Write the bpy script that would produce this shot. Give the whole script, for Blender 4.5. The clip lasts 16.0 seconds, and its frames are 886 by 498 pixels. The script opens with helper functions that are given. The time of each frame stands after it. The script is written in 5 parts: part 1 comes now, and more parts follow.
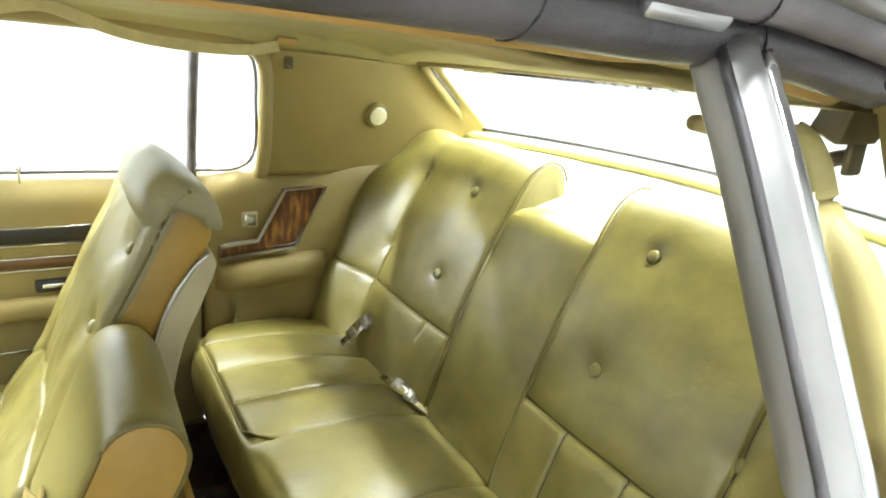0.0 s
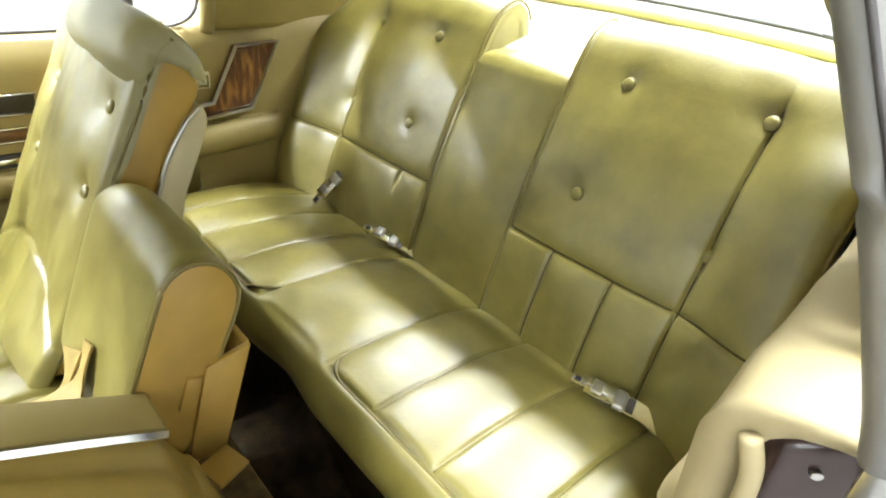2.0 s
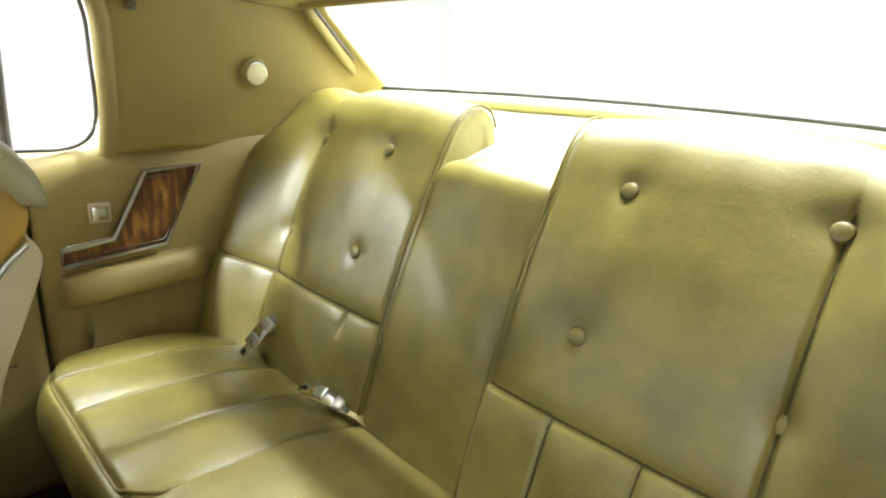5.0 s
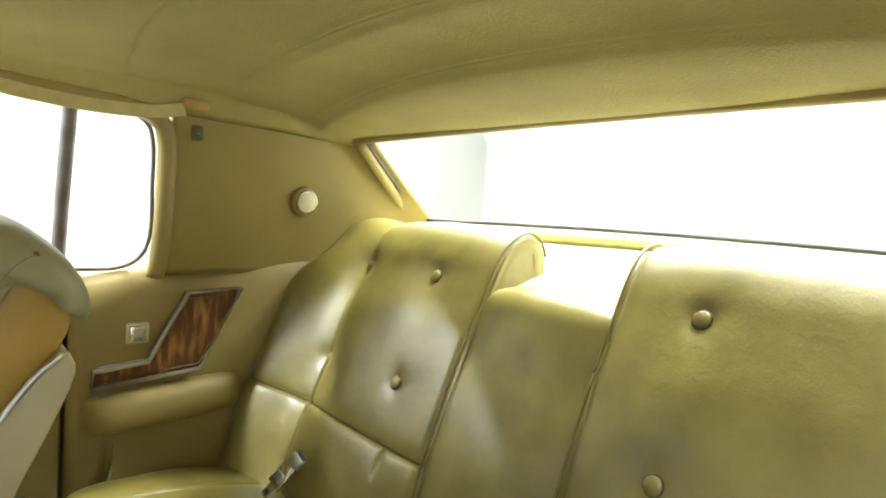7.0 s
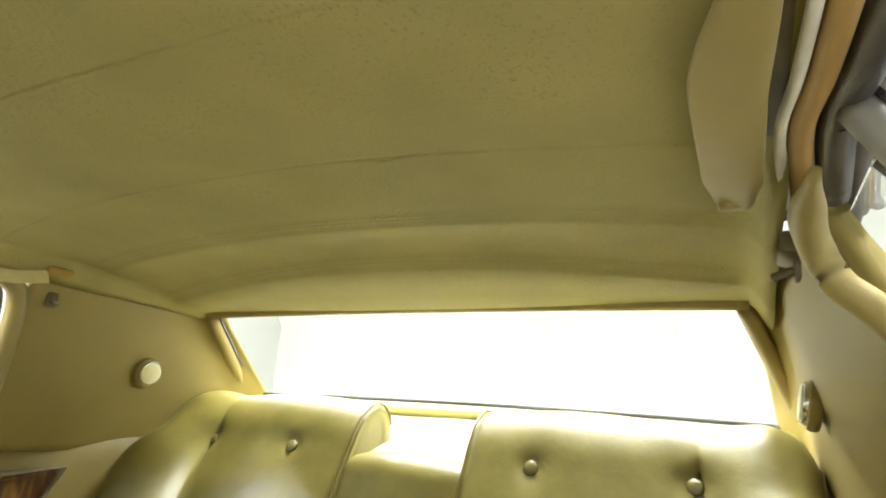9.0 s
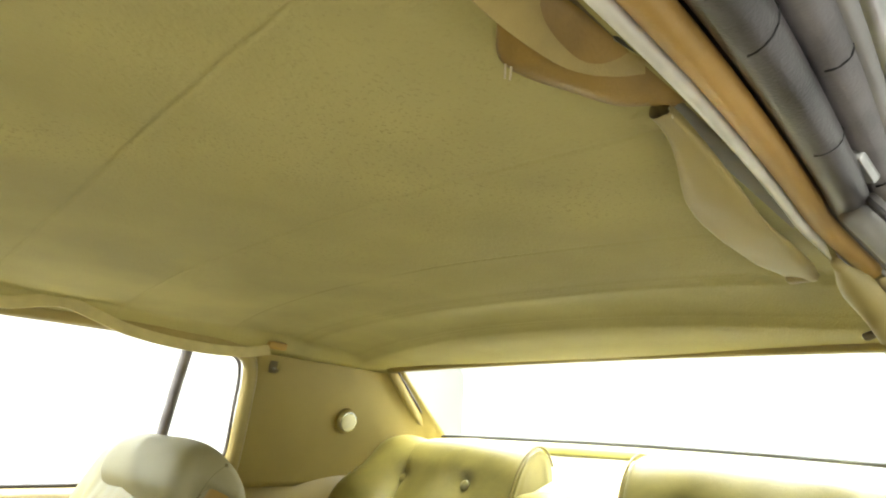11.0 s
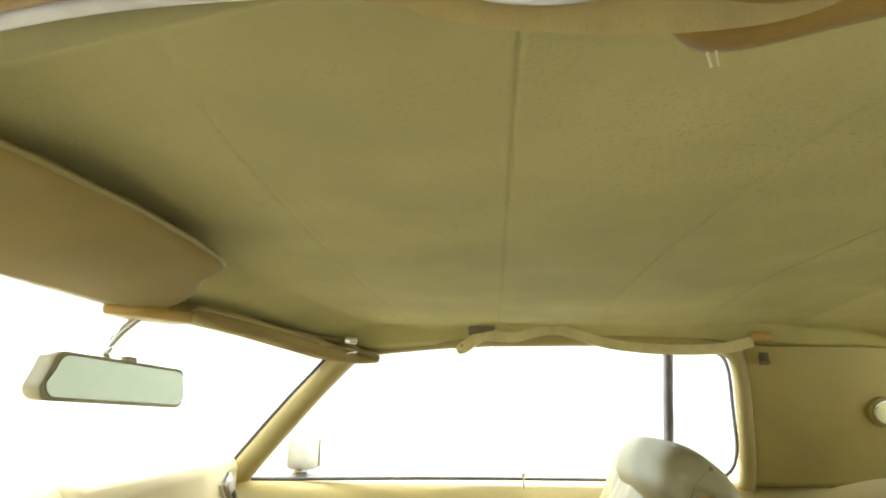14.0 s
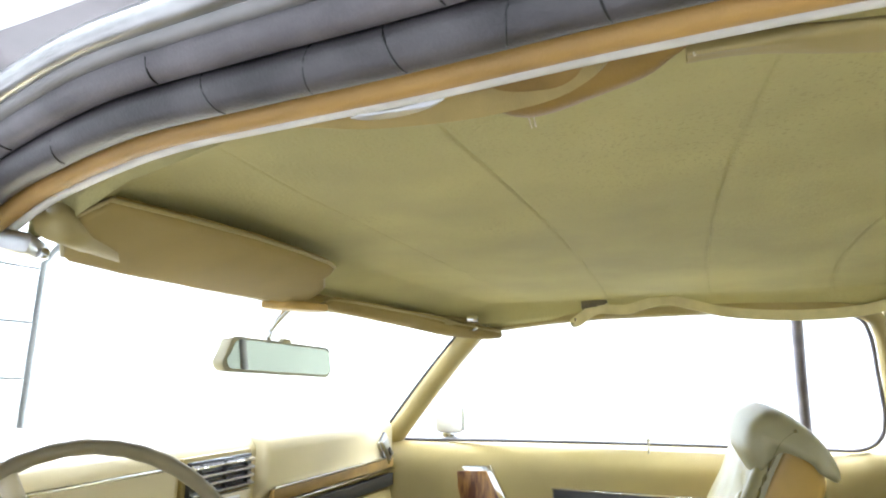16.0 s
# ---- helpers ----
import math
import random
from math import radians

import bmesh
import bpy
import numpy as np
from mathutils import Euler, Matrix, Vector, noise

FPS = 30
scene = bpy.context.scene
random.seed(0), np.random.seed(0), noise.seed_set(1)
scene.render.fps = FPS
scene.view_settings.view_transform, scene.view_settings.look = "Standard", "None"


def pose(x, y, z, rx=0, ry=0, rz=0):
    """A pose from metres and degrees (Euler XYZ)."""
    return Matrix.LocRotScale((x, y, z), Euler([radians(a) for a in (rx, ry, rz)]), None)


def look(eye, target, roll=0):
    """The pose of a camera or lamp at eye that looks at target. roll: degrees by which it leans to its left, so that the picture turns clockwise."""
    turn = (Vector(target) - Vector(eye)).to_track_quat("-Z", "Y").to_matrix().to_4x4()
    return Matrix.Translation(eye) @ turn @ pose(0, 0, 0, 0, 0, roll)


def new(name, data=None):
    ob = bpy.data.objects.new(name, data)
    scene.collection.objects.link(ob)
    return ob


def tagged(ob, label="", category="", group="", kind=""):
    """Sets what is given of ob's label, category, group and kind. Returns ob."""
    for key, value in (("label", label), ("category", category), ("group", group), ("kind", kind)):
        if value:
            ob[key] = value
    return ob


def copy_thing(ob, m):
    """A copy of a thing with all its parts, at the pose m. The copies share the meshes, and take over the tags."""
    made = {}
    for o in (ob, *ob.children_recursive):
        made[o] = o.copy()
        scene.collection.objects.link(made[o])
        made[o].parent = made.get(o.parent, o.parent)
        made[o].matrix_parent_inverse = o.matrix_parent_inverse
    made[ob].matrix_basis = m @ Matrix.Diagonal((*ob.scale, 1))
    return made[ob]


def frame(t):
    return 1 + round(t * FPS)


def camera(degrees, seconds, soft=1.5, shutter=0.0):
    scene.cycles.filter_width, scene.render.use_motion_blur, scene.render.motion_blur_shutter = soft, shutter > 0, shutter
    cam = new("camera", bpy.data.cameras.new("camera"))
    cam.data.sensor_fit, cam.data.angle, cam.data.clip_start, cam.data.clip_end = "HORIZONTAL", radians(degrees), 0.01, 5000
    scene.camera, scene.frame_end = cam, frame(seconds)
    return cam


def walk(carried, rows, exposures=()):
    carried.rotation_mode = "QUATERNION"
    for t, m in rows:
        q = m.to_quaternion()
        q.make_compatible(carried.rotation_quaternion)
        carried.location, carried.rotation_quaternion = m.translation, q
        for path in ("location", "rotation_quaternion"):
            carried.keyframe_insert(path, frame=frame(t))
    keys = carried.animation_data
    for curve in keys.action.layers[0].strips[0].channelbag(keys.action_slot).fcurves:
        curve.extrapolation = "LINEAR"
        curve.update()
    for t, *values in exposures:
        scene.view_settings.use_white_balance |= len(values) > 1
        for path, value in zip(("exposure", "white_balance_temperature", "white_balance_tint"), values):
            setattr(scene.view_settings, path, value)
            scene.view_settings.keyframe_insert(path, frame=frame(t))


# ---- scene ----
cam = camera(75.2, 16.0, soft=2.0)
PATH = [
    (0, (0.207, -0.792, 1.267), (1.282, 0.781, 0.66), 6.0),
    (0.5, (0.168, -0.748, 1.2), (1.302, 0.781, 0.589), 5.8),
    (1, (0.138, -0.736, 1.162), (1.304, 0.734, 0.47), 5.6),
    (1.5, (0.115, -0.752, 1.173), (1.312, 0.588, 0.295), 5.4),
    (2, (0.065, -0.775, 1.226), (1.278, 0.471, 0.237), 5.3),
    (2.5, (0.014, -0.804, 1.263), (1.256, 0.382, 0.237), 5.0),
    (3, (-0.003, -0.806, 1.274), (1.258, 0.355, 0.244), 4.7),
    (3.5, (0.024, -0.769, 1.243), (1.295, 0.383, 0.216), 4.6),
    (4, (0.101, -0.719, 1.192), (1.399, 0.46, 0.231), 4.4),
    (4.5, (0.201, -0.652, 1.147), (1.532, 0.589, 0.317), 3.8),
    (5, (0.276, -0.598, 1.143), (1.65, 0.732, 0.556), 3.2),
    (5.2, (0.3, -0.572, 1.136), (1.682, 0.783, 0.632), 3.2),
    (7.3, (0.268, -0.547, 1.107), (1.631, 0.917, 1.107), 3.8),
    (7.5, (0.24, -0.552, 1.105), (1.665, 0.848, 1.201), 3.9),
    (8, (0.152, -0.542, 1.093), (1.769, 0.598, 1.388), 4.2),
    (8.5, (0.092, -0.543, 1.078), (1.786, 0.397, 1.574), 4.3),
    (8.7, (0.074, -0.548, 1.078), (1.775, 0.355, 1.618), 4.2),
    (10.8, (-0.038, -0.688, 1.107), (1.378, 0.587, 1.717), 3.7),
    (11, (-0.038, -0.706, 1.109), (1.279, 0.673, 1.713), 3.6),
    (11.5, (-0.01, -0.746, 1.105), (1.088, 0.816, 1.701), 3.2),
    (12, (0.005, -0.774, 1.113), (0.869, 0.932, 1.698), 2.7),
    (12.5, (0.008, -0.797, 1.134), (0.649, 1.01, 1.702), 2.1),
    (13, (0.025, -0.787, 1.132), (0.448, 1.086, 1.691), 1.5),
    (13.5, (0.031, -0.78, 1.149), (0.144, 1.142, 1.69), 0.9),
    (14, (0.05, -0.775, 1.135), (-0.11, 1.151, 1.651), 0.3),
    (14.5, (0.07, -0.768, 1.127), (-0.244, 1.152, 1.587), 0.0),
    (15, (0.122, -0.781, 1.137), (-0.32, 1.12, 1.574), -0.1),
    (15.5, (0.17, -0.833, 1.133), (-0.385, 1.038, 1.571), -0.1),
    (16, (0.22, -0.877, 1.123), (-0.52, 0.929, 1.561), -0.3),
]
walk(cam, [(t, look(eye, target, roll)) for t, eye, target, roll in PATH],
     exposures=[(0, 0.02, 6300, 10), (3, 0.03, 6500, 11), (5, -0.12, 6550, 10), (8.5, -0.38, 7000, 10), (12.5, -0.08, 6850, 10), (14.5, -0.31, 6450, 11), (16, 0.12, 5720, 18)])

# ---- light: a white-walled hall with tube lamps on its ceiling ----
world = bpy.data.worlds.new("hall_air")
world.use_nodes = True
world.node_tree.nodes["Background"].inputs[0].default_value = (1.0, 0.98, 0.94, 1)
world.node_tree.nodes["Background"].inputs[1].default_value = 0.25
scene.world = world
LAMP_POWER = 900.0


# ---- materials ----
def mat(name, color, rough=0.5, metal=0.0, var=0.12, vscale=6.0, grain=900.0, bump=0.05, spec=0.5,
        coat=0.0, second=None, smin=0.35, smax=0.7, stretch=(1, 1, 1), emit=None, wrinkle=0.0, specks=0.0):
    m = bpy.data.materials.new(name)
    m.use_nodes = True
    nt = m.node_tree
    b = nt.nodes["Principled BSDF"]
    tc = nt.nodes.new("ShaderNodeTexCoord")
    mp = nt.nodes.new("ShaderNodeMapping")
    mp.inputs["Scale"].default_value = stretch
    nt.links.new(tc.outputs["Object"], mp.inputs["Vector"])
    n1 = nt.nodes.new("ShaderNodeTexNoise")
    n1.inputs["Scale"].default_value, n1.inputs["Detail"].default_value = vscale, 6
    nt.links.new(mp.outputs[0], n1.inputs["Vector"])
    ramp = nt.nodes.new("ShaderNodeValToRGB")
    c2 = second or tuple(max(0, c * (1 - 2 * var)) for c in color)
    c1 = color if second else tuple(min(1, c * (1 + var)) for c in color)
    ramp.color_ramp.elements[0].position, ramp.color_ramp.elements[1].position = smin, smax
    ramp.color_ramp.elements[0].color, ramp.color_ramp.elements[1].color = (*c2, 1), (*c1, 1)
    nt.links.new(n1.outputs["Fac"], ramp.inputs[0])
    tone = ramp.outputs[0]
    if specks:
        dots = nt.nodes.new("ShaderNodeTexNoise")
        dots.inputs["Scale"].default_value, dots.inputs["Detail"].default_value = 320.0, 2
        zone = nt.nodes.new("ShaderNodeTexNoise")
        zone.inputs["Scale"].default_value, zone.inputs["Detail"].default_value = 4.0, 3
        for n in (dots, zone):
            nt.links.new(mp.outputs[0], n.inputs["Vector"])
        cut = [nt.nodes.new("ShaderNodeMapRange") for _ in range(2)]
        for c, n, lo, hi in zip(cut, (dots, zone), (0.58, 0.42), (0.68, 0.62)):
            c.inputs["From Min"].default_value, c.inputs["From Max"].default_value = lo, hi
            nt.links.new(n.outputs["Fac"], c.inputs["Value"])
        both = nt.nodes.new("ShaderNodeMath")
        both.operation = "MULTIPLY"
        nt.links.new(cut[0].outputs[0], both.inputs[0]), nt.links.new(cut[1].outputs[0], both.inputs[1])
        blend = nt.nodes.new("ShaderNodeMixRGB")
        blend.inputs[2].default_value = (*(c * (1 - specks) for c in color), 1)
        nt.links.new(both.outputs[0], blend.inputs[0]), nt.links.new(tone, blend.inputs[1])
        tone = blend.outputs[0]
    nt.links.new(tone, b.inputs["Base Color"])
    rr = nt.nodes.new("ShaderNodeMapRange")
    rr.inputs["To Min"].default_value, rr.inputs["To Max"].default_value = max(0.02, rough * 0.8), min(1, rough * 1.2)
    nt.links.new(n1.outputs["Fac"], rr.inputs["Value"])
    nt.links.new(rr.outputs[0], b.inputs["Roughness"])
    b.inputs["Metallic"].default_value = metal
    b.inputs["Specular IOR Level"].default_value = spec
    b.inputs["Coat Weight"].default_value = coat
    b.inputs["Coat Roughness"].default_value = 0.3
    if bump:
        n2 = nt.nodes.new("ShaderNodeTexNoise")
        n2.inputs["Scale"].default_value, n2.inputs["Detail"].default_value = grain, 3
        nt.links.new(mp.outputs[0], n2.inputs["Vector"])
        bp = nt.nodes.new("ShaderNodeBump")
        bp.inputs["Strength"].default_value, bp.inputs["Distance"].default_value = min(1, bump * 4), 0.002
        nt.links.new(n2.outputs["Fac"], bp.inputs["Height"])
        last = bp
        if wrinkle:
            n3 = nt.nodes.new("ShaderNodeTexNoise")
            n3.inputs["Scale"].default_value, n3.inputs["Detail"].default_value, n3.inputs["Distortion"].default_value = 38.0, 5, 0.8
            nt.links.new(mp.outputs[0], n3.inputs["Vector"])
            last = nt.nodes.new("ShaderNodeBump")
            last.inputs["Strength"].default_value, last.inputs["Distance"].default_value = wrinkle, 0.004
            nt.links.new(n3.outputs["Fac"], last.inputs["Height"])
            nt.links.new(bp.outputs[0], last.inputs["Normal"])
        nt.links.new(last.outputs[0], b.inputs["Normal"])
    if emit:
        b.inputs["Emission Color"].default_value, b.inputs["Emission Strength"].default_value = (*emit[0], 1), emit[1]
    return m


VINYL = mat("olive_vinyl", (0.225, 0.191, 0.042), 0.40, var=0.10, vscale=17, grain=420, bump=0.035, spec=0.9, coat=0.18, second=(0.158, 0.130, 0.027), smin=0.30, smax=0.70, wrinkle=0.16)
TAN = mat("tan_vinyl", (0.42, 0.262, 0.055), 0.42, wrinkle=0.12, var=0.14, vscale=7, grain=500, bump=0.03)
OLIVETAN = mat("olive_tan_vinyl", (0.33, 0.232, 0.056), 0.45, wrinkle=0.10, var=0.14, vscale=9, grain=500, bump=0.03)
BROWNED = mat("browned_vinyl", (0.24, 0.145, 0.030), 0.5, var=0.15, vscale=20, grain=500, bump=0.05)
TRIM = mat("beige_trim", (0.31, 0.242, 0.085), 0.5, var=0.08, vscale=5, grain=700, bump=0.03)
PILLAR = mat("pillar_vinyl", (0.28, 0.213, 0.055), 0.6, var=0.07, vscale=5, grain=800, bump=0.03)
LINER = mat("headliner_cloth", (0.398, 0.352, 0.146), 0.85, var=0.07, vscale=5, grain=260, bump=0.12, spec=0.2, wrinkle=0.14, specks=0.22)
WHEEL = mat("wheel_plastic", (0.20, 0.17, 0.10), 0.4, var=0.08, vscale=12, grain=700, bump=0.02)
SHELL = mat("seat_shell_plastic", (0.55, 0.48, 0.32), 0.35, var=0.05, vscale=8, grain=800, bump=0.02)
HEADREST = mat("headrest_vinyl", (0.31, 0.28, 0.155), 0.42, wrinkle=0.08, var=0.06, vscale=9, grain=600, bump=0.03)
CREAM = mat("cream_dash", (0.55, 0.47, 0.27), 0.5, var=0.05, vscale=6, grain=700, bump=0.03)
SHELF = mat("parcel_shelf_cloth", (0.33, 0.31, 0.20), 0.8, var=0.06, vscale=7, grain=700, bump=0.06)
# beige trim again, paler: strong doorway light is put into the colour
LIT_TRIM = mat("brightly_lit_trim", (0.46, 0.38, 0.21), 0.5, var=0.08, vscale=5, grain=700, bump=0.03)
CARPET = mat("brown_carpet", (0.032, 0.022, 0.011), 0.95, var=0.3, vscale=25, grain=380, bump=0.25, spec=0.1)
HUMP = mat("worn_carpet", (0.11, 0.078, 0.036), 0.95, var=0.3, vscale=25, grain=380, bump=0.25, spec=0.1)
CHROME = mat("chrome", (0.75, 0.75, 0.74), 0.12, 1.0, var=0.03, vscale=30, bump=0)
STEEL = mat("brushed_steel", (0.55, 0.55, 0.54), 0.3, 1.0, var=0.08, vscale=30, bump=0)
GREYTRIM = mat("grey_anodised_trim", (0.31, 0.30, 0.29), 0.42, 0.6, var=0.1, vscale=14, grain=300, bump=0.02)
RUBBER = mat("worn_black_rubber", (0.075, 0.068, 0.07), 0.36, var=0.25, vscale=18, grain=500, bump=0.05)
RUBBER2 = mat("faded_rubber", (0.17, 0.155, 0.16), 0.5, var=0.2, vscale=18, grain=500, bump=0.05)
BLACK = mat("black_plastic", (0.018, 0.018, 0.017), 0.35, var=0.2, vscale=10, bump=0.01)
WOOD = mat("burl_wood_inlay", (0.42, 0.22, 0.045), 0.3, var=0.1, vscale=34, bump=0.01, second=(0.085, 0.027, 0.010), smin=0.46, smax=0.80, stretch=(2.2, 1, 0.45), coat=0.3)
PAINT = mat("maroon_paint", (0.050, 0.024, 0.022), 0.3, var=0.12, vscale=12, bump=0.01, coat=0.4)
LENS = mat("lamp_lens", (0.72, 0.68, 0.42), 0.35, var=0.04, vscale=40, bump=0)
# seam thread colour, also used to paint shade round the buttons
SEAM_CREASE = mat("seam_thread_and_ring_shade", (0.075, 0.06, 0.016), 0.7, var=0.1, vscale=20, bump=0.0)
PAINTED = mat("pale_painted_flange", (0.72, 0.70, 0.62), 0.4, var=0.08, vscale=30, grain=300, bump=0.03)
ORANGE = mat("orange_tan_windlace", (0.42, 0.25, 0.065), 0.5, var=0.10, vscale=14, grain=500, bump=0.05)
PIPE = mat("vinyl_piping", (0.17, 0.135, 0.036), 0.4, var=0.1, vscale=20, bump=0.0)
WEBTAN = mat("tan_belt_webbing", (0.34, 0.25, 0.075), 0.55, var=0.1, vscale=30, grain=900, bump=0.08)
WEB = mat("belt_webbing", (0.58, 0.50, 0.24), 0.6, var=0.07, vscale=30, grain=900, bump=0.08)
# base colour is lowered to dim what the pane reflects
MIRROR = mat("dimmed_mirror_glass", (0.46, 0.49, 0.38), 0.02, 1.0, var=0.01, vscale=3, bump=0)
DOORMIRROR = mat("door_mirror_glass", (0.75, 0.78, 0.75), 0.02, 1.0, var=0.01, vscale=3, bump=0)
FLOCK = mat("flocked_run_with_specks", (0.55, 0.55, 0.50), 0.8, vscale=420, bump=0.1, second=(0.018, 0.018, 0.017), smin=0.60, smax=0.72)
VENT = mat("maroon_vent_plastic", (0.12, 0.078, 0.072), 0.45, var=0.1, vscale=20, bump=0.01)
DULL = mat("dull_brown_plastic", (0.13, 0.10, 0.045), 0.5, var=0.2, vscale=30, bump=0.02)
YELLOW = mat("yellow_painted_rail", (0.40, 0.37, 0.12), 0.45, var=0.06, vscale=12, grain=600, bump=0.02)
DARKWOOD = mat("dark_wood_strip", (0.15, 0.07, 0.022), 0.35, var=0.25, vscale=30, bump=0.01, stretch=(0.3, 1, 2), coat=0.3)
VISOR = mat("visor_vinyl", (0.27, 0.20, 0.07), 0.85, var=0.07, vscale=6, grain=800, bump=0.03, spec=0.12)
WALLS = mat("white_wall_paint", (0.41, 0.415, 0.395), 0.7, var=0.03, vscale=1.2, grain=60, bump=0.03)
CONCRETE = mat("sealed_concrete", (0.24, 0.23, 0.22), 0.45, var=0.12, vscale=1.5, grain=40, bump=0.04)
HALLTOP = mat("hall_ceiling_metal", (0.19, 0.17, 0.17), 0.6, var=0.08, vscale=1.0, grain=30, bump=0.03)
TUBE = mat("lamp_tube_light", (0.9, 0.9, 0.88), 0.4, var=0.01, bump=0, emit=((0.96, 1.0, 0.99), 30.0))


def glass_material(name="clear_glass", tint=(0.96, 0.985, 0.96)):
    m = bpy.data.materials.new(name)
    m.use_nodes = True
    b = m.node_tree.nodes["Principled BSDF"]
    b.inputs["Base Color"].default_value = (*tint, 1)
    b.inputs["Roughness"].default_value = 0.0
    b.inputs["IOR"].default_value = 1.02
    b.inputs["Transmission Weight"].default_value = 1.0
    return m


GLASS = glass_material()
DECAL = glass_material("faded_decal_film", (0.80, 0.79, 0.70))


# ---- mesh helpers ----
def mesh_ob(name, verts, faces, material, parent=None, label="", smooth=True):
    me = bpy.data.meshes.new(name)
    me.from_pydata([tuple(v) for v in verts], [], faces)
    me.update()
    bm = bmesh.new()
    bm.from_mesh(me)
    bmesh.ops.recalc_face_normals(bm, faces=bm.faces)
    bm.to_mesh(me)
    bm.free()
    me.materials.append(material)
    if smooth:
        me.shade_smooth()
    ob = new(name, me)
    if parent:
        ob.parent = parent
    if label:
        tagged(ob, label)
    return ob


def part(name, bm, material, parent=None, label="", smooth=True):
    me = bpy.data.meshes.new(name)
    bmesh.ops.recalc_face_normals(bm, faces=bm.faces)
    bm.to_mesh(me)
    bm.free()
    me.materials.append(material)
    if smooth:
        me.shade_smooth()
        me.set_sharp_from_angle(angle=radians(40))
    ob = new(name, me)
    if parent:
        ob.parent = parent
    if label:
        tagged(ob, label)
    return ob


def thing(name, label, category, group="", kind=""):
    return tagged(new(name), label, category, group, kind)


def grid(name, fn, nu, nv, material, parent=None, label="", thick=None, wrap_u=False, wrap_v=False):
    """A surface fn(u, v), u and v from 0 to 1; thick: a vector by which a second, closed skin is set off."""
    us = nu if wrap_u else nu + 1
    vs = nv if wrap_v else nv + 1
    verts = [fn(i / nu, j / nv) for i in range(us) for j in range(vs)]
    ix = lambda i, j: (i % us) * vs + (j % vs)
    faces = [(ix(i, j), ix(i + 1, j), ix(i + 1, j + 1), ix(i, j + 1)) for i in range(nu) for j in range(nv)]
    if thick is not None:
        n = len(verts)
        verts += [tuple(np.add(v, thick)) for v in verts]
        faces += [tuple(n + k for k in reversed(f)) for f in faces[:]]
        rim = [ix(i, 0) for i in range(nu)] + [ix(nu, j) for j in range(nv)] + [ix(i, nv) for i in range(nu, 0, -1)] + [ix(0, j) for j in range(nv, 0, -1)]
        faces += [(a, rim[(k + 1) % len(rim)], n + rim[(k + 1) % len(rim)], n + a) for k, a in enumerate(rim)]
    return mesh_ob(name, verts, faces, material, parent, label)


def spline(pts, n=8):
    """Points on a smooth curve through pts."""
    p = [np.array(q, float) for q in pts]
    p = [2 * p[0] - p[1], *p, 2 * p[-1] - p[-2]]
    out = []
    for i in range(1, len(p) - 2):
        for k in range(n):
            t = k / n
            out.append(0.5 * (2 * p[i] + (p[i + 1] - p[i - 1]) * t + (2 * p[i - 1] - 5 * p[i] + 4 * p[i + 1] - p[i + 2]) * t * t
                              + (3 * p[i] - p[i - 1] - 3 * p[i + 1] + p[i + 2]) * t ** 3))
    return out + [p[-2]]


def tube(name, pts, r, material, parent=None, label="", sides=8, smooth=6, flat=1.0, closed=False):
    """A round rod along pts; flat squeezes it in z."""
    path = spline(pts, smooth) if smooth else [np.array(q, float) for q in pts]
    verts, faces = [], []
    m = len(path)
    for i, q in enumerate(path):
        a, b = (path[i - 1], path[(i + 1) % m]) if closed else (path[max(0, i - 1)], path[min(m - 1, i + 1)])
        d = (b - a) / (np.linalg.norm(b - a) + 1e-9)
        up = np.array((0, 0, 1.0)) if abs(d[2]) < 0.9 else np.array((1.0, 0, 0))
        s = np.cross(d, up)
        s /= np.linalg.norm(s)
        w = np.cross(s, d)
        rr = r(i / (m - 1)) if callable(r) else r
        for k in range(sides):
            g = 2 * math.pi * k / sides
            verts.append(q + rr * (math.cos(g) * s + flat * math.sin(g) * w))
    for i in range(m if closed else m - 1):
        for k in range(sides):
            j = (i + 1) % m
            faces.append((i * sides + k, i * sides + (k + 1) % sides, j * sides + (k + 1) % sides, j * sides + k))
    if not closed:
        faces += [tuple(range(sides))[::-1], tuple((m - 1) * sides + k for k in range(sides))]
    return mesh_ob(name, verts, faces, material, parent, label)


def ribbon(name, pts, width, side, material, parent=None, label="", thick=0.002, smooth=8):
    """A webbing strap along pts, width across the direction side (one, or one a point)."""
    path = spline(pts, smooth)
    sides = [np.array(side, float)] * len(path) if np.ndim(side) == 1 else spline(side, smooth)
    verts, faces = [], []
    for i, (q, s) in enumerate(zip(path, sides)):
        d = path[min(len(path) - 1, i + 1)] - path[max(0, i - 1)]
        d /= np.linalg.norm(d) + 1e-9
        s = s - d * (s @ d)
        s /= np.linalg.norm(s) + 1e-9
        n = np.cross(s, d) * thick / 2
        verts += [q - s * width / 2 - n, q + s * width / 2 - n, q + s * width / 2 + n, q - s * width / 2 + n]
    for i in range(len(path) - 1):
        for k in range(4):
            faces.append((4 * i + k, 4 * i + (k + 1) % 4, 4 * i + 4 + (k + 1) % 4, 4 * i + 4 + k))
    e = 4 * (len(path) - 1)
    faces += [(3, 2, 1, 0), (e, e + 1, e + 2, e + 3)]
    ob = mesh_ob(name, verts, faces, material, parent, label)
    ob.data.set_sharp_from_angle(angle=radians(50))
    return ob


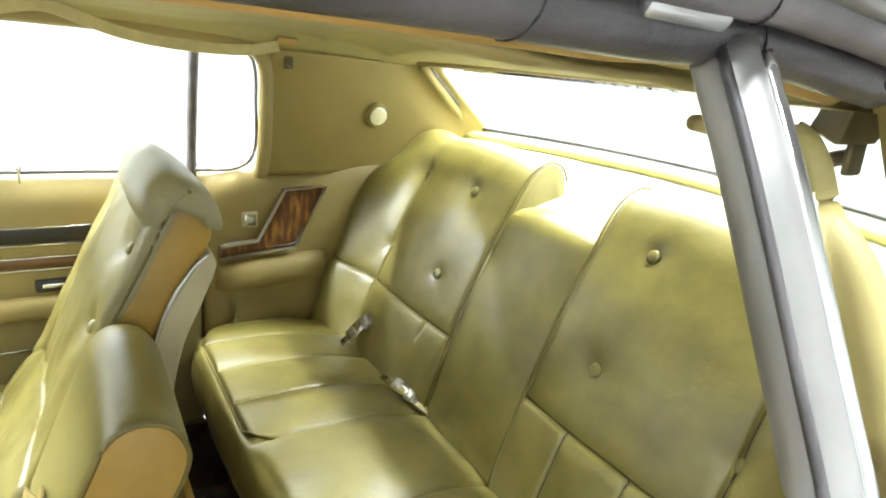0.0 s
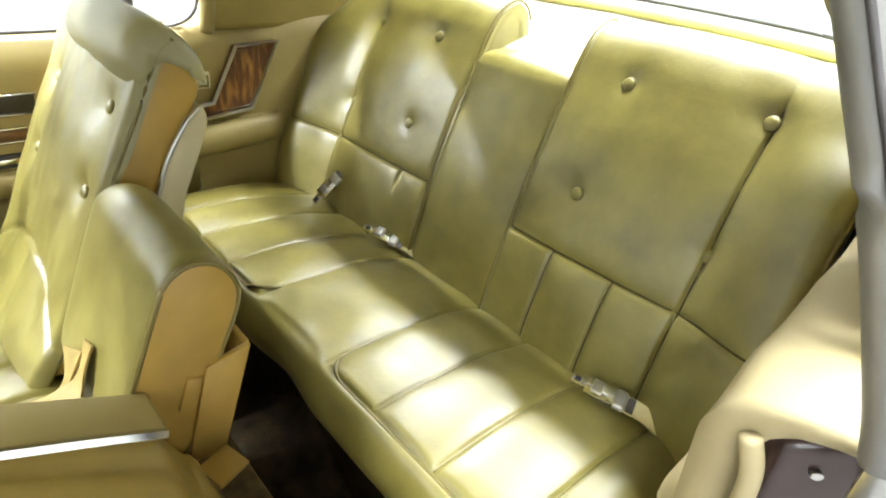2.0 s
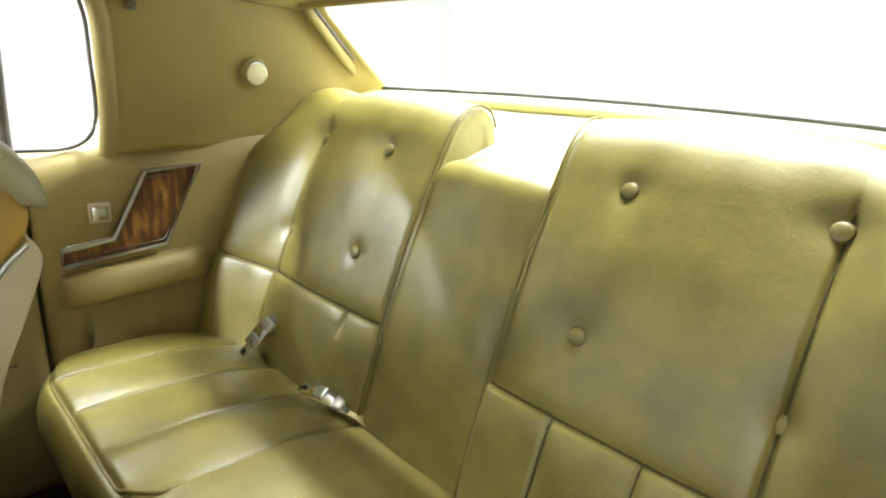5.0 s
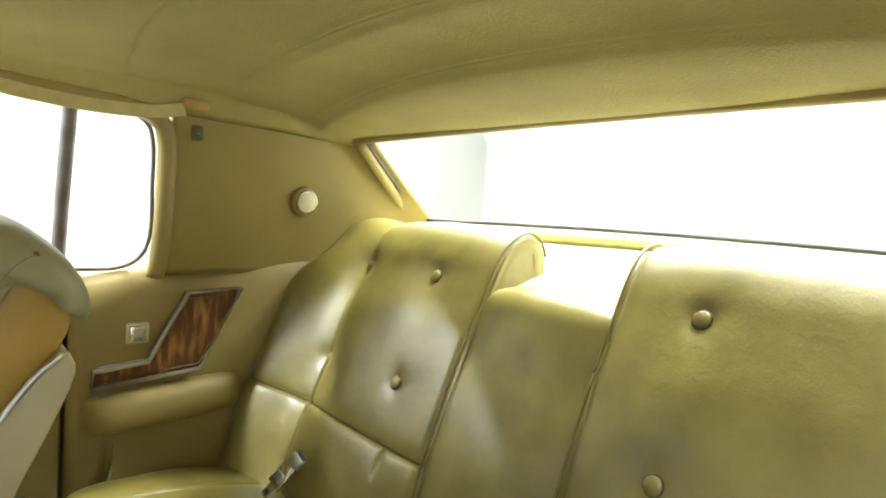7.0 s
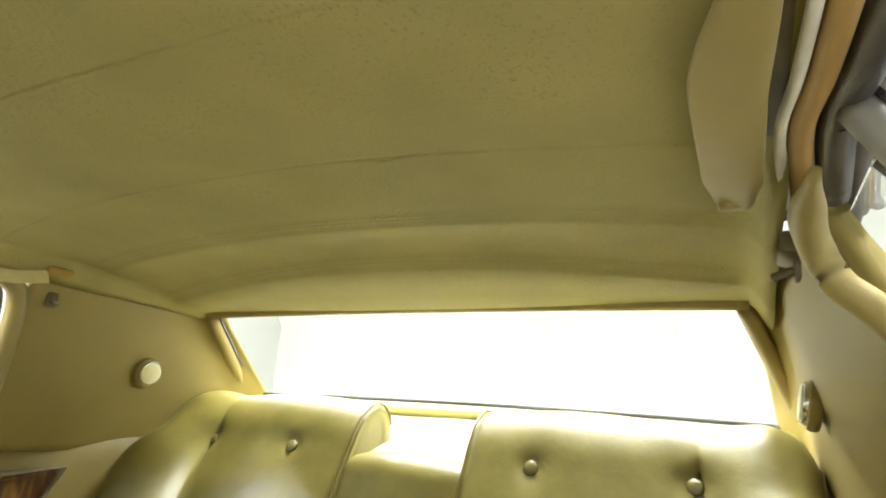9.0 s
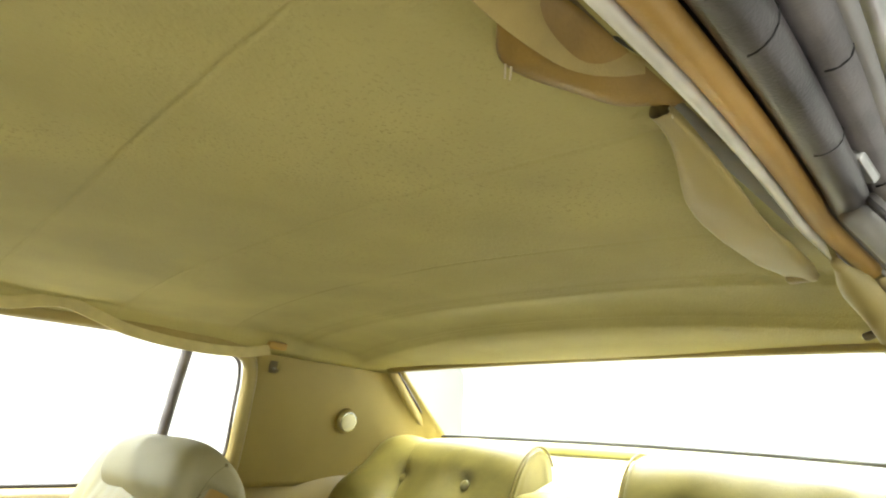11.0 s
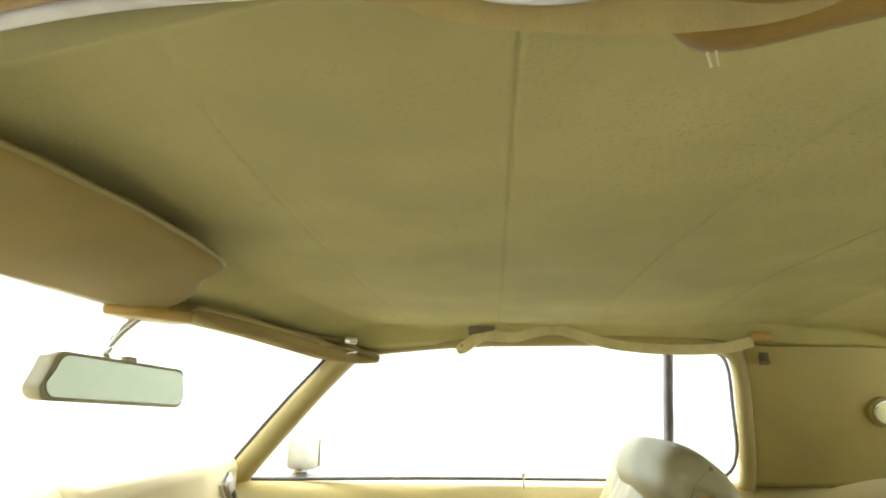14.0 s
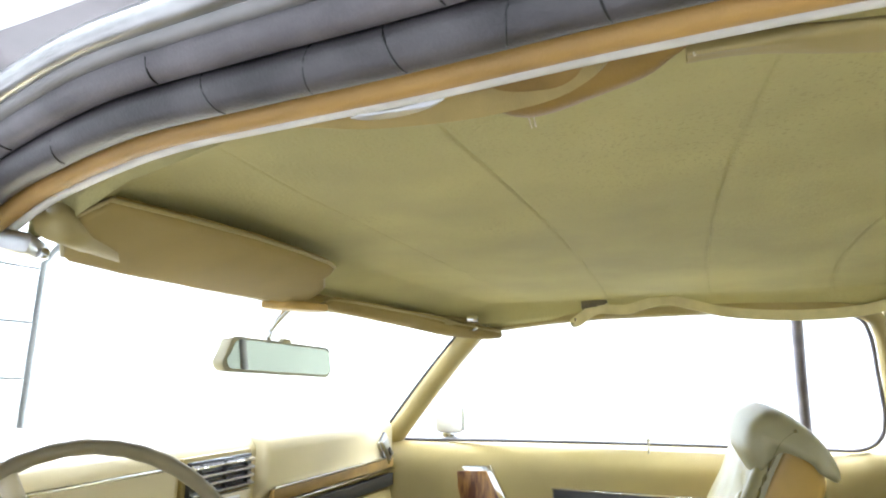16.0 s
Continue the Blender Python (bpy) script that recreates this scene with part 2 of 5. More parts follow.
def box(size, bevel=0.004, m=None, segments=2):
    bm = bmesh.new()
    bmesh.ops.create_cube(bm, size=1, matrix=Matrix.Diagonal((*size, 1)))
    if bevel:
        bmesh.ops.bevel(bm, geom=bm.edges[:], offset=bevel, segments=segments, affect="EDGES", profile=0.5)
    if m is not None:
        bm.transform(m)
    return bm


def disc(r, h, m=None, bevel=0.002, n=28, r2=None):
    """A round, bevelled plate along z."""
    bm = bmesh.new()
    bmesh.ops.create_cone(bm, cap_ends=True, segments=n, radius1=r, radius2=r if r2 is None else r2, depth=h)
    if bevel:
        e = [x for x in bm.edges if len(x.link_faces) == 2 and any(len(f.verts) > 4 for f in x.link_faces)]
        bmesh.ops.bevel(bm, geom=e, offset=bevel, segments=2, affect="EDGES", profile=0.5)
    if m is not None:
        bm.transform(m)
    return bm


def slab(poly, axis, a, b, bevel=0.003, segments=2):
    """A polygon given in the two other axes, pulled along axis from a to b."""
    bm = bmesh.new()

    def at(p, h):
        return {"x": (h, p[0], p[1]), "y": (p[0], h, p[1]), "z": (p[0], p[1], h)}[axis]
    lo = [bm.verts.new(at(p, a)) for p in poly]
    hi = [bm.verts.new(at(p, b)) for p in poly]
    bm.faces.new(lo), bm.faces.new(hi[::-1])
    n = len(poly)
    for i in range(n):
        bm.faces.new((lo[i], lo[(i + 1) % n], hi[(i + 1) % n], hi[i]))
    bmesh.ops.recalc_face_normals(bm, faces=bm.faces)
    if bevel:
        e = [x for x in bm.edges if x.calc_face_angle(0) > 0.4]
        bmesh.ops.bevel(bm, geom=e, offset=bevel, segments=segments, affect="EDGES", profile=0.5, clamp_overlap=True)
    return bm


def loft(name, rings, material, parent=None, label="", caps=True):
    """Closed rings of equal length, joined one to the next."""
    n = len(rings[0])
    verts = [p for r in rings for p in r]
    faces = [(i * n + k, i * n + (k + 1) % n, (i + 1) * n + (k + 1) % n, (i + 1) * n + k) for i in range(len(rings) - 1) for k in range(n)]
    if caps:
        faces += [tuple(range(n))[::-1], tuple((len(rings) - 1) * n + k for k in range(n))]
    return mesh_ob(name, verts, faces, material, parent, label)


def ss(a, b, x):
    t = min(1, max(0, (x - a) / (b - a)))
    return t * t * (3 - 2 * t)


def bell(d, w):
    return math.exp(-(d / w) ** 2)


def groove(d, w):
    """A stitched seam: a narrow valley with soft shoulders."""
    return bell(d, w) * 0.75 + bell(d, w * 4) * 0.25


KNOWN = {}


def profile_at(pts, s):
    """The point and the direction at the share s of the length of a polyline of (x, z)."""
    if id(pts) not in KNOWN or KNOWN[id(pts)][0] is not pts:
        q = np.array(pts, float)
        step = np.linalg.norm(np.diff(q, axis=0), axis=1)
        KNOWN[id(pts)] = (pts, q, np.concatenate(([0], np.cumsum(step))), np.diff(q, axis=0) / step[:, None])
    _, q, acc, way = KNOWN[id(pts)]
    t = s * acc[-1]
    i = min(len(q) - 2, int(np.searchsorted(acc, t, side="right")) - 1)
    i = max(0, i)
    return q[i] + way[i] * (t - acc[i]), way[i]


# ---- the hall round the car ----
X0, X1, Y0, Y1, TOP = -6.0, 6.5, -5.0, 5.5, 4.2


def plain_box(name, lo, hi, material, label, category, kind="structure"):
    size = np.subtract(hi, lo)
    ob = part(name, box(size, 0.0, Matrix.Translation(np.add(lo, hi) / 2)), material, smooth=False)
    return tagged(ob, label, category, kind=kind)


plain_box("ground", (X0 - 0.2, Y0 - 0.2, -0.2), (X1 + 0.2, Y1 + 0.2, 0), CONCRETE, "smooth grey sealed concrete hall floor", "floor")
plain_box("wall_north", (X0 - 0.2, Y1, 0), (X1 + 0.2, Y1 + 0.2, TOP), WALLS, "bright white painted hall wall", "wall")
plain_box("wall_south", (X0 - 0.2, Y0 - 0.2, 0), (X1 + 0.2, Y0, TOP), WALLS, "bright white painted hall wall", "wall")
plain_box("wall_east", (X1, Y0, 0), (X1 + 0.2, Y1, TOP), WALLS, "bright white painted hall wall", "wall")
plain_box("wall_west", (X0 - 0.2, Y0, 0), (X0, Y1, TOP), WALLS, "bright white painted hall wall", "wall")
plain_box("hall_ceiling", (X0 - 0.2, Y0 - 0.2, TOP), (X1 + 0.2, Y1 + 0.2, TOP + 0.2), HALLTOP, "dull grey-brown ribbed metal hall ceiling", "ceiling")


def hall_lamp(m, length=2.4):
    lamp = thing("ceiling_lamp", "long white fluorescent ceiling lamp under the hall roof, lit", "lamp", "hall ceiling lamps")
    part("housing", box((length, 0.42, 0.07), 0.01), WALLS, lamp)
    for dy in (-0.12, 0.0, 0.12):
        part("lamp_tube", disc(0.019, length - 0.1, pose(0, dy, -0.055, 0, 90, 0), 0.0, 10), TUBE, lamp, "glowing white tube")
    lamp.matrix_basis = m
    return lamp


first_lamp = None
# (x, y, turn, share of LAMP_POWER): the rear row hangs across the car, the others along it
# only (-4.0, 1.6) is known; the rest are added unseen to fit the light
LAMPS = [(-4.0, -3.2, 0, 0.25), (-4.0, 1.6, 0, 1.1), (-4.0, 4.2, 0, 0.6), (0.5, -1.9, 0, 0.45), (0.5, 1.9, 0, 0.40), (-0.3, 4.4, 0, 0.35),
         (1.9, 0.0, 90, 0.60), (3.5, -0.2, 90, 0.42), (3.5, 3.4, 90, 0.45)]
for lx, ly, turn, share in LAMPS:
    m = pose(lx, ly, TOP - 0.06, 0, 0, turn)
    first_lamp = copy_thing(first_lamp, m) if first_lamp else hall_lamp(m)
    light = bpy.data.lights.new("tube_light", "AREA")
    light.shape, light.size, light.size_y, light.energy = "RECTANGLE", 2.3, 0.32, LAMP_POWER * share
    light.color = (0.94, 1.0, 1.0)
    new("tube_light", light).matrix_world = pose(lx, ly, TOP - 0.16, 0, 0, turn)

# roller door with its steel post, seen past the windscreen
door = thing("door_1", "tall pale green-white panelled garage door with steel tracks", "garage door", kind="structure")
for k in range(6):
    part("door_panel", box((0.05, 2.9, 0.54), 0.012, Matrix.Translation((X0 + 0.04, 1.55, 0.3 + 0.56 * k))), WALLS, door, smooth=False)
for y in (0.02, 3.08):
    part("track", box((0.12, 0.10, 3.6), 0.01, Matrix.Translation((X0 + 0.08, y, 1.8))), STEEL, door, smooth=False)


# ---- car shell ----
def door_line(x):
    """How far the inner side trim stands off the middle."""
    return 0.66 - 0.09 * ss(-0.10, -0.75, x)


def glass_y(z):
    """The bowed side glass, off the middle."""
    return 0.715 - 0.080 * ((z - 0.95) / 0.31) ** 1.3 if z > 0.95 else 0.715


def liner_z(x, y):
    crown = 0.018 * (1 - (y / 0.60) ** 2 * (1 - 0.65 * ss(0.7, 1.0, x)))
    front = -0.040 * ss(-0.28, -0.46, x)
    rear = -0.046 * ss(0.70, 1.02, x)
    return 1.303 + crown + front + rear


SEAMS = [(-0.155, -0.03), (0.071, -0.03), (0.270, 0.025), (0.468, 0.07), (0.630, 0.09), (0.795, 0.10)]


EDGE_X, EDGE_Z = (-0.30, -0.20, -0.08, 0.05, 0.38, 0.53, 0.60, 1.0), (1.250, 1.260, 1.272, 1.279, 1.280, 1.272, 1.264, 1.258)


def liner(u, v):
    x, y = -0.46 + 1.50 * u, -0.60 + 1.20 * v
    z = liner_z(x, y)
    for sx, k in SEAMS:
        d = x - sx - k * (y / 0.6) ** 2
        z += (0.0012 if sx < 0 else 0.0021) * bell(d, 0.0013) - (0.0025 * bell(d, 0.012) if sx > 0.6 else 0)
        if sx > 0.5:
            z -= 0.006 * ss(0.0, 0.03, d) * ss(0.14, 0.03, d)
    z -= 0.004 * math.sin(math.pi * ((x + 0.155) / 0.22))**2 * (1 - (y / 0.6) ** 2)
    if y > 0:
        z += (np.interp(x, EDGE_X, EDGE_Z) - z) * ss(0.555, 0.60, y)
    else:
        z -= (0.016 + 0.022 * ss(0.48, 0.56, x)) * ss(0.572, 0.60, -y)
    z += 0.0022 * noise.noise(Vector((5 * x, 5 * y, 3.3)))
    y *= 1 - 0.085 * ss(0.02, -0.36, x)
    hx = x + (0.16 * (y / 0.6) ** 2 * (1 - u / 0.4) if u < 0.4 else 0)
    return (hx, y, z)


head = grid("headliner", liner, 700, 80, LINER, thick=(0, 0, 0.03))
tagged(head, "sagging olive-beige cloth headliner with sewn cross seams", "headliner", kind="structure")
roof = grid("roof_skin", lambda u, v: (-0.50 + 1.56 * u, -0.605 + 1.21 * v, liner_z(-0.5 + 1.56 * u, 0.57 * (2 * v - 1)) + 0.055 - 0.03 * abs(2 * v - 1) ** 4), 30, 20, PAINT, thick=(0, 0, 0.012))
tagged(roof, "maroon painted steel roof skin of the car", "car roof", kind="structure")

# floor with transmission hump
def car_floor(u, v):
    x, y = -1.0 + 2.2 * u, -0.72 + 1.44 * v
    h = 0.13 * bell(y, 0.13)
    h += 0.012 * noise.noise(Vector((x * 7, y * 7, 0)))
    h += 0.25 * ss(-0.7, -1.0, x)
    return (x, y, 0.24 + h)


fl = grid("floor", car_floor, 90, 70, CARPET, thick=(0, 0, -0.03))
tagged(fl, "dark brown worn cut-pile carpet over the car floor", "carpet", kind="structure")

# windscreen header, pillars, glass
for s, nm in ((1, "trim_passenger_pillar"), (-1, "trim_driver_pillar")):
    ring = [(-0.585, s * 0.663, 0.94), (-0.490, s * 0.640, 1.045), (-0.395, s * 0.615, 1.145), (-0.305, s * 0.590, 1.232), (-0.262, s * 0.575, 1.265)]
    if s < 0:
        ring = [(x - 0.07, y - 0.02, z - 0.01) for x, y, z in ring]
    p = tube(nm, ring, 0.030, TRIM, sides=12)
    tagged(p, "padded beige windscreen pillar trim", "pillar trim", kind="structure")
    g = tube("trim_pillar_seal", [(x - 0.034, y - s * 0.012, z) for x, y, z in ring], 0.006, BLACK)
    tagged(g, "thin black rubber windscreen seal", "seal", kind="structure")
hdr = [(-0.262, 0.560, 1.255), (-0.375, 0.34, 1.262), (-0.425, 0.12, 1.270), (-0.432, -0.12, 1.270), (-0.380, -0.34, 1.262), (-0.275, -0.560, 1.258)]
h = tube("trim_header", hdr, 0.017, TRIM, sides=10)
tagged(h, "beige windscreen header trim rail", "header trim", kind="structure")


def windscreen(u, v):
    y = (v - 0.5) * (1.36 - 0.16 * u)
    top = -0.450 + 0.17 * (y / 0.6) ** 2
    bot = -1.02 + 0.38 * (y / 0.68) ** 2
    return (bot + (top - bot) * u, y, 0.945 + 0.31 * u)


w = grid("window_1", windscreen, 16, 24, GLASS, thick=(-0.004, 0, 0.002))
w.visible_shadow = False
tagged(w, "clear curved windscreen glass", "windscreen", kind="structure")


def rear_glass(u, v):
    t = 2 * v - 1
    top = np.array((1.018 + 0.03 * (1 - t * t), 0.572 * t, 1.261 + 0.010 * (1 - t * t)))
    bot = np.array((1.255 + 0.13 * (1 - t * t), 0.655 * t, 1.088 + 0.010 * (1 - t * t)))
    return top + (bot - top) * u


w = grid("window_2", rear_glass, 8, 30, GLASS, thick=(0.004, 0, 0.005))
w.visible_shadow = False
tagged(w, "clear curved rear window glass", "rear window", kind="structure")
rf = thing("trim_rear_window", "yellow-beige painted rear window surround with black seal", "window trim", kind="structure")
for nm, rail, r, ma in (("bottom_rail", [np.add(rear_glass(1.0, k / 12), (-0.030, 0, -0.016)) for k in range(13)], 0.016, YELLOW),
                        ("top_rail", [np.add(rear_glass(0.0, k / 12), (-0.014, 0, 0.006)) for k in range(13)], 0.011, TRIM),
                        ("side_rail", [np.add(rear_glass(k / 4, 0.0), (-0.008, 0.006, 0)) for k in range(5)], 0.014, TRIM),
                        ("side_rail", [np.add(rear_glass(k / 4, 1.0), (-0.008, -0.006, 0)) for k in range(5)], 0.014, TRIM),
                        ("seal", [np.add(rear_glass(0.985, k / 12), (-0.004, 0, 0.004)) for k in range(13)], 0.0045, BLACK),
                        ("seal", [np.add(rear_glass(k / 4, 0.985), (0.0, 0, 0.004)) for k in range(5)], 0.003, RUBBER2),
                        ("seal", [np.add(rear_glass(k / 4, 0.015), (0.0, 0, 0.004)) for k in range(5)], 0.003, RUBBER2)):
    tube(nm, rail, r, ma, rf, smooth=3)

# faded decal along the top of the rear glass: unreadable letters as plain pale shapes
decal = thing("window_decal", "faded pale see-through decal lettering along the rear window top", "decal")
DECAL_SHAPES = [(-0.200, -0.225, 0.01, 0.13), (-0.228, -0.262, 0.01, 0.26), (-0.268, -0.305, 0.01, 0.11), (-0.311, -0.345, 0.01, 0.11),
                (-0.351, -0.385, 0.01, 0.11), (-0.391, -0.420, 0.01, 0.11), (-0.426, -0.445, 0.01, 0.12), (-0.449, -0.482, 0.01, 0.22)]
for ya, yb, ua, ub in DECAL_SHAPES:
    def letter(u, v, ya=ya, yb=yb, ua=ua, ub=ub):
        y = ya + (yb - ya) * v
        round_end = math.sqrt(max(0.0, 1 - (2 * v - 1) ** 2)) if ub > 0.15 else 1.0
        low = ua + (ub - ua) * (0.35 + 0.65 * round_end)
        return np.add(rear_glass(ua + (low - ua) * u, 0.5 + y / 1.20), (-0.006, 0, -0.005))
    piece = grid("letter", letter, 4, 10, DECAL, decal, thick=(0.001, 0, 0.001))
    piece.visible_shadow = False

# parcel shelf behind the seat
def shelf(u, v):
    t = 2 * v - 1
    a = np.array((1.03, 0.66 * t, 0.985))
    b = np.array((1.245 + 0.10 * (1 - t * t), 0.66 * t, 1.068))
    return a + (b - a) * u + np.array((0, 0, 0.004 * noise.noise(Vector((u * 4, t * 5, 2)))))


sh = grid("parcel_shelf", shelf, 14, 40, SHELF, thick=(0, 0, -0.02))
tagged(sh, "pale cream cloth parcel shelf under the rear window", "parcel shelf", kind="structure")


# ---- passenger side: door, quarter panel, pillar ----
YP = 0.668        # inner face of the passenger side trim
ZB = 0.948        # belt line


SIDE = [(0.075, ZB + 0.004), (0.050, ZB + 0.002), (0.030, ZB - 0.012), (0.012, ZB - 0.034), (0.002, ZB - 0.052), (0.0, ZB - 0.075), (0.0, 0.80), (0.006, 0.60), (0.012, 0.26)]


def side_section(u):
    """Inner trim section from the belt ledge down to the floor: (offset outwards, z)."""
    return profile_at(SIDE, u)[0]


def passenger_panel(x0, x1):
    def fn(u, v):
        o, z = side_section(u)
        x = x0 + (x1 - x0) * v
        y = YP - (0.66 - door_line(x)) + 0.7 * o
        if x > 0.48:
            y -= 0.02 * ss(0.66, 0.95, x)
            z += (0.020 * ss(0.50, 0.64, x) + 0.032 * ss(0.62, 0.95, x)) * ss(0.80, 0.90, z)
        return (x, y, z)
    return fn


pd = grid("door_2", passenger_panel(-0.80, 0.470), 40, 60, TRIM, thick=(0, 0.05, 0))
tagged(pd, "closed passenger door panel in beige vinyl with padded belt ledge", "car door", kind="structure")
pq = grid("wall_quarter_passenger", passenger_panel(0.480, 1.22), 40, 40, TRIM, thick=(0, 0.05, 0))
tagged(pq, "beige moulded quarter trim beside the rear seat", "quarter trim", kind="structure")


def pillar_panel(s):
    """Rear roof pillar inside: from the quarter window back to the rear window."""
    def fn(u, v):
        zb, zt = 0.955, 1.285
        z = zb + (zt - zb) * v
        front = (0.616 if s > 0 else 0.62) + 0.01 * v
        back = 1.33 if z < 1.075 else 1.305 + (1.035 - 1.305) * (z - 1.075) / (zt - 1.075)
        x = front + (back - front) * u
        h = (z - zb) / (zt - zb)
        y = 0.668 - 0.070 * h + 0.006 * math.sin(math.pi * h) - 0.012 * ss(0.95, 1.3, x) * (1 - v)
        if s < 0:
            y += 0.085 * ss(0.90, 0.62, x) * (1 - 0.75 * h)
        return (x, s * (y - 0.032 * ss(0.82, 1.0, u)), z)
    return fn


pp = grid("wall_pillar_passenger", pillar_panel(1), 40, 24, PILLAR, thick=(0, 0.03, 0))
tagged(pp, "olive-tan vinyl covered rear roof pillar", "pillar panel", kind="structure")
pl_ = grid("wall_pillar_driver", pillar_panel(-1), 40, 24, PILLAR, thick=(0, -0.03, 0))
tagged(pl_, "olive-tan vinyl covered rear roof pillar", "pillar panel", kind="structure")

# window frame and glass on the passenger side
wf = thing("trim_passenger_window", "beige rounded quarter window surround with thin black seal", "window trim", kind="structure")
gy = lambda z: glass_y(z) - 0.02
qf = [(0.05, 0.600, 1.279), (0.38, 0.602, 1.280), (0.53, 0.604, 1.272), (0.597, 0.612, 1.252), (0.618, 0.622, 1.215), (0.624, 0.637, 1.14), (0.626, 0.657, 1.02), (0.620, 0.668, 0.950)]
tube("surround", qf, 0.017, TRIM, wf, sides=10)
tube("seal", [(x - 0.02, y + 0.014, z - 0.004) for x, y, z in qf[2:-1]] + [(0.570, gy(0.97) + 0.01, 0.966), (0.47, gy(0.97) + 0.01, 0.962)], 0.0042, RUBBER2, wf)
tube("roof_rail", [(-0.275, 0.568, 1.250), (-0.20, 0.580, 1.260), (-0.08, 0.593, 1.272), (0.05, 0.600, 1.279)], 0.017, TRIM, wf, sides=10)
tube("belt_seal", [(-0.53, gy(0.97) - 0.03, 0.955), (0.0, gy(0.97) + 0.005, 0.960), (0.47, gy(0.97) + 0.005, 0.962)], 0.0042, RUBBER, wf)
tube("divider_bar", [(0.463, glass_y(z) - 0.012, z) for z in (0.955, 1.02, 1.11, 1.19, 1.268)], 0.015, RUBBER2, wf, "grey metal glass divider", flat=0.8)


def side_glass(s, x0, x1, z1=1.26):
    def fn(u, v):
        z = 0.93 + (z1 - 0.93) * u
        return (x0(z) + (x1(z) - x0(z)) * v, s * glass_y(z), z)
    return fn


w = grid("window_3", side_glass(1, lambda z: -0.57 + 0.29 * max(0, z - 0.95) / 0.30, lambda z: 0.455), 10, 6, GLASS, thick=(0, 0.004, 0))
w.visible_shadow = False
tagged(w, "clear raised passenger door window", "side window", kind="structure")
w = grid("window_4", side_glass(1, lambda z: 0.470, lambda z: 0.64), 10, 4, GLASS, thick=(0, 0.004, 0))
w.visible_shadow = False
tagged(w, "clear fixed quarter window glass", "side window", kind="structure")


# ---- rear seat ----
rear = thing("rear_seat", "olive-gold buttoned vinyl rear bench with piped seams and low centre section", "car seat")
BACK = spline([(0.815, 0.49), (0.845, 0.60), (0.877, 0.704), (0.912, 0.803), (0.955, 0.903), (1.002, 0.995), (1.026, 1.040), (1.056, 1.072), (1.092, 1.085), (1.125, 1.076), (1.145, 1.045), (1.15, 0.99)], 6)
BACK_MID = spline([(0.815, 0.49), (0.845, 0.60), (0.877, 0.704), (0.912, 0.803), (0.95, 0.885), (0.975, 0.945), (0.99, 0.978), (1.015, 0.994), (1.06, 0.996), (1.12, 0.99)], 6)
BUTTONS = {1: [(0.486, 0.994), (0.257, 0.993), (0.492, 0.799), (0.245, 0.806)], -1: [(0.484, 1.004), (0.240, 1.001), (0.490, 0.806), (0.241, 0.813)]}


WING = 0.055     # how far the outer ends of the backrest come forward


def back_point(path, s, off):
    p, d = profile_at(path, s)
    return p + np.array((-d[1], d[0])) * off


def back_panel(sign, inner, outer):
    """One buttoned half of the backrest."""
    wide = outer - inner

    def fn(u, v):
        # u runs over the width with both edges turned back, v from the cushion over the top
        wrap = 0.0
        if u < 0.05:
            wrap, e = (0.05 - u) / 0.05, inner
        elif u > 0.93:
            wrap, e = (u - 0.93) / 0.07, outer
        else:
            e = inner + wide * (u - 0.05) / 0.88
        p, d = profile_at(BACK, v)
        z = p[1]
        off = 0.0
        # pillow between seams
        off -= 0.009 * groove(e - 0.490, 0.0036) * (ss(1.05, 1.01, z) if v < 0.8 else 0)
        if v < 0.8:
            off -= 0.008 * groove(z - 0.706, 0.0036)
            if z < 0.706:
                if sign < 0:
                    off -= 0.008 * (groove(e - 0.243, 0.0036) + groove(e - 0.372, 0.0036))
                else:
                    off -= 0.008 * groove(e - 0.215, 0.006) * ss(0.645, 0.69, z)
                off += 0.005
                off += 0.006 * math.sin(math.pi * min(1, max(0, (z - 0.5) / 0.2)))
            for by, bz in BUTTONS[sign]:
                r = math.hypot(e - by, (z - bz) * 1.08)
                off -= 0.005 * bell(r, 0.022) + 0.004 * bell(r, 0.06)
        off += 0.012 * math.sin(math.pi * min(1, max(0, (e - inner) / (0.490 - inner)))) ** 0.7 if e < 0.490 else 0.010 * math.sin(math.pi * min(1, max(0, (e - 0.490) / (outer - 0.490 + 0.02))))
        off += 0.0022 * noise.noise(Vector((e * 14, z * 10, sign * 3.1)))
        r_in, r_out = 0.022, 0.032
        if e - inner < r_in:
            off -= r_in - math.sqrt(max(0, r_in ** 2 - (r_in - (e - inner)) ** 2))
        if outer - e < r_out:
            off -= 0.8 * (r_out - math.sqrt(max(0, r_out ** 2 - (r_out - (outer - e)) ** 2)))
        off -= wrap * 0.012
        off += WING * ss(0.50, 0.645, e) * (ss(1.06, 0.90, z) if v < 0.8 else 0)
        q = p + np.array((-d[1], d[0])) * off
        drop = ss(0.93, 1.06, z) if v < 0.82 else 1.0
        near = min(1, max(0, (outer - e) / 0.085))
        return (q[0], sign * e, q[1] - 0.055 * drop * (1 - math.sqrt(1 - (1 - near) ** 2)))
    return fn


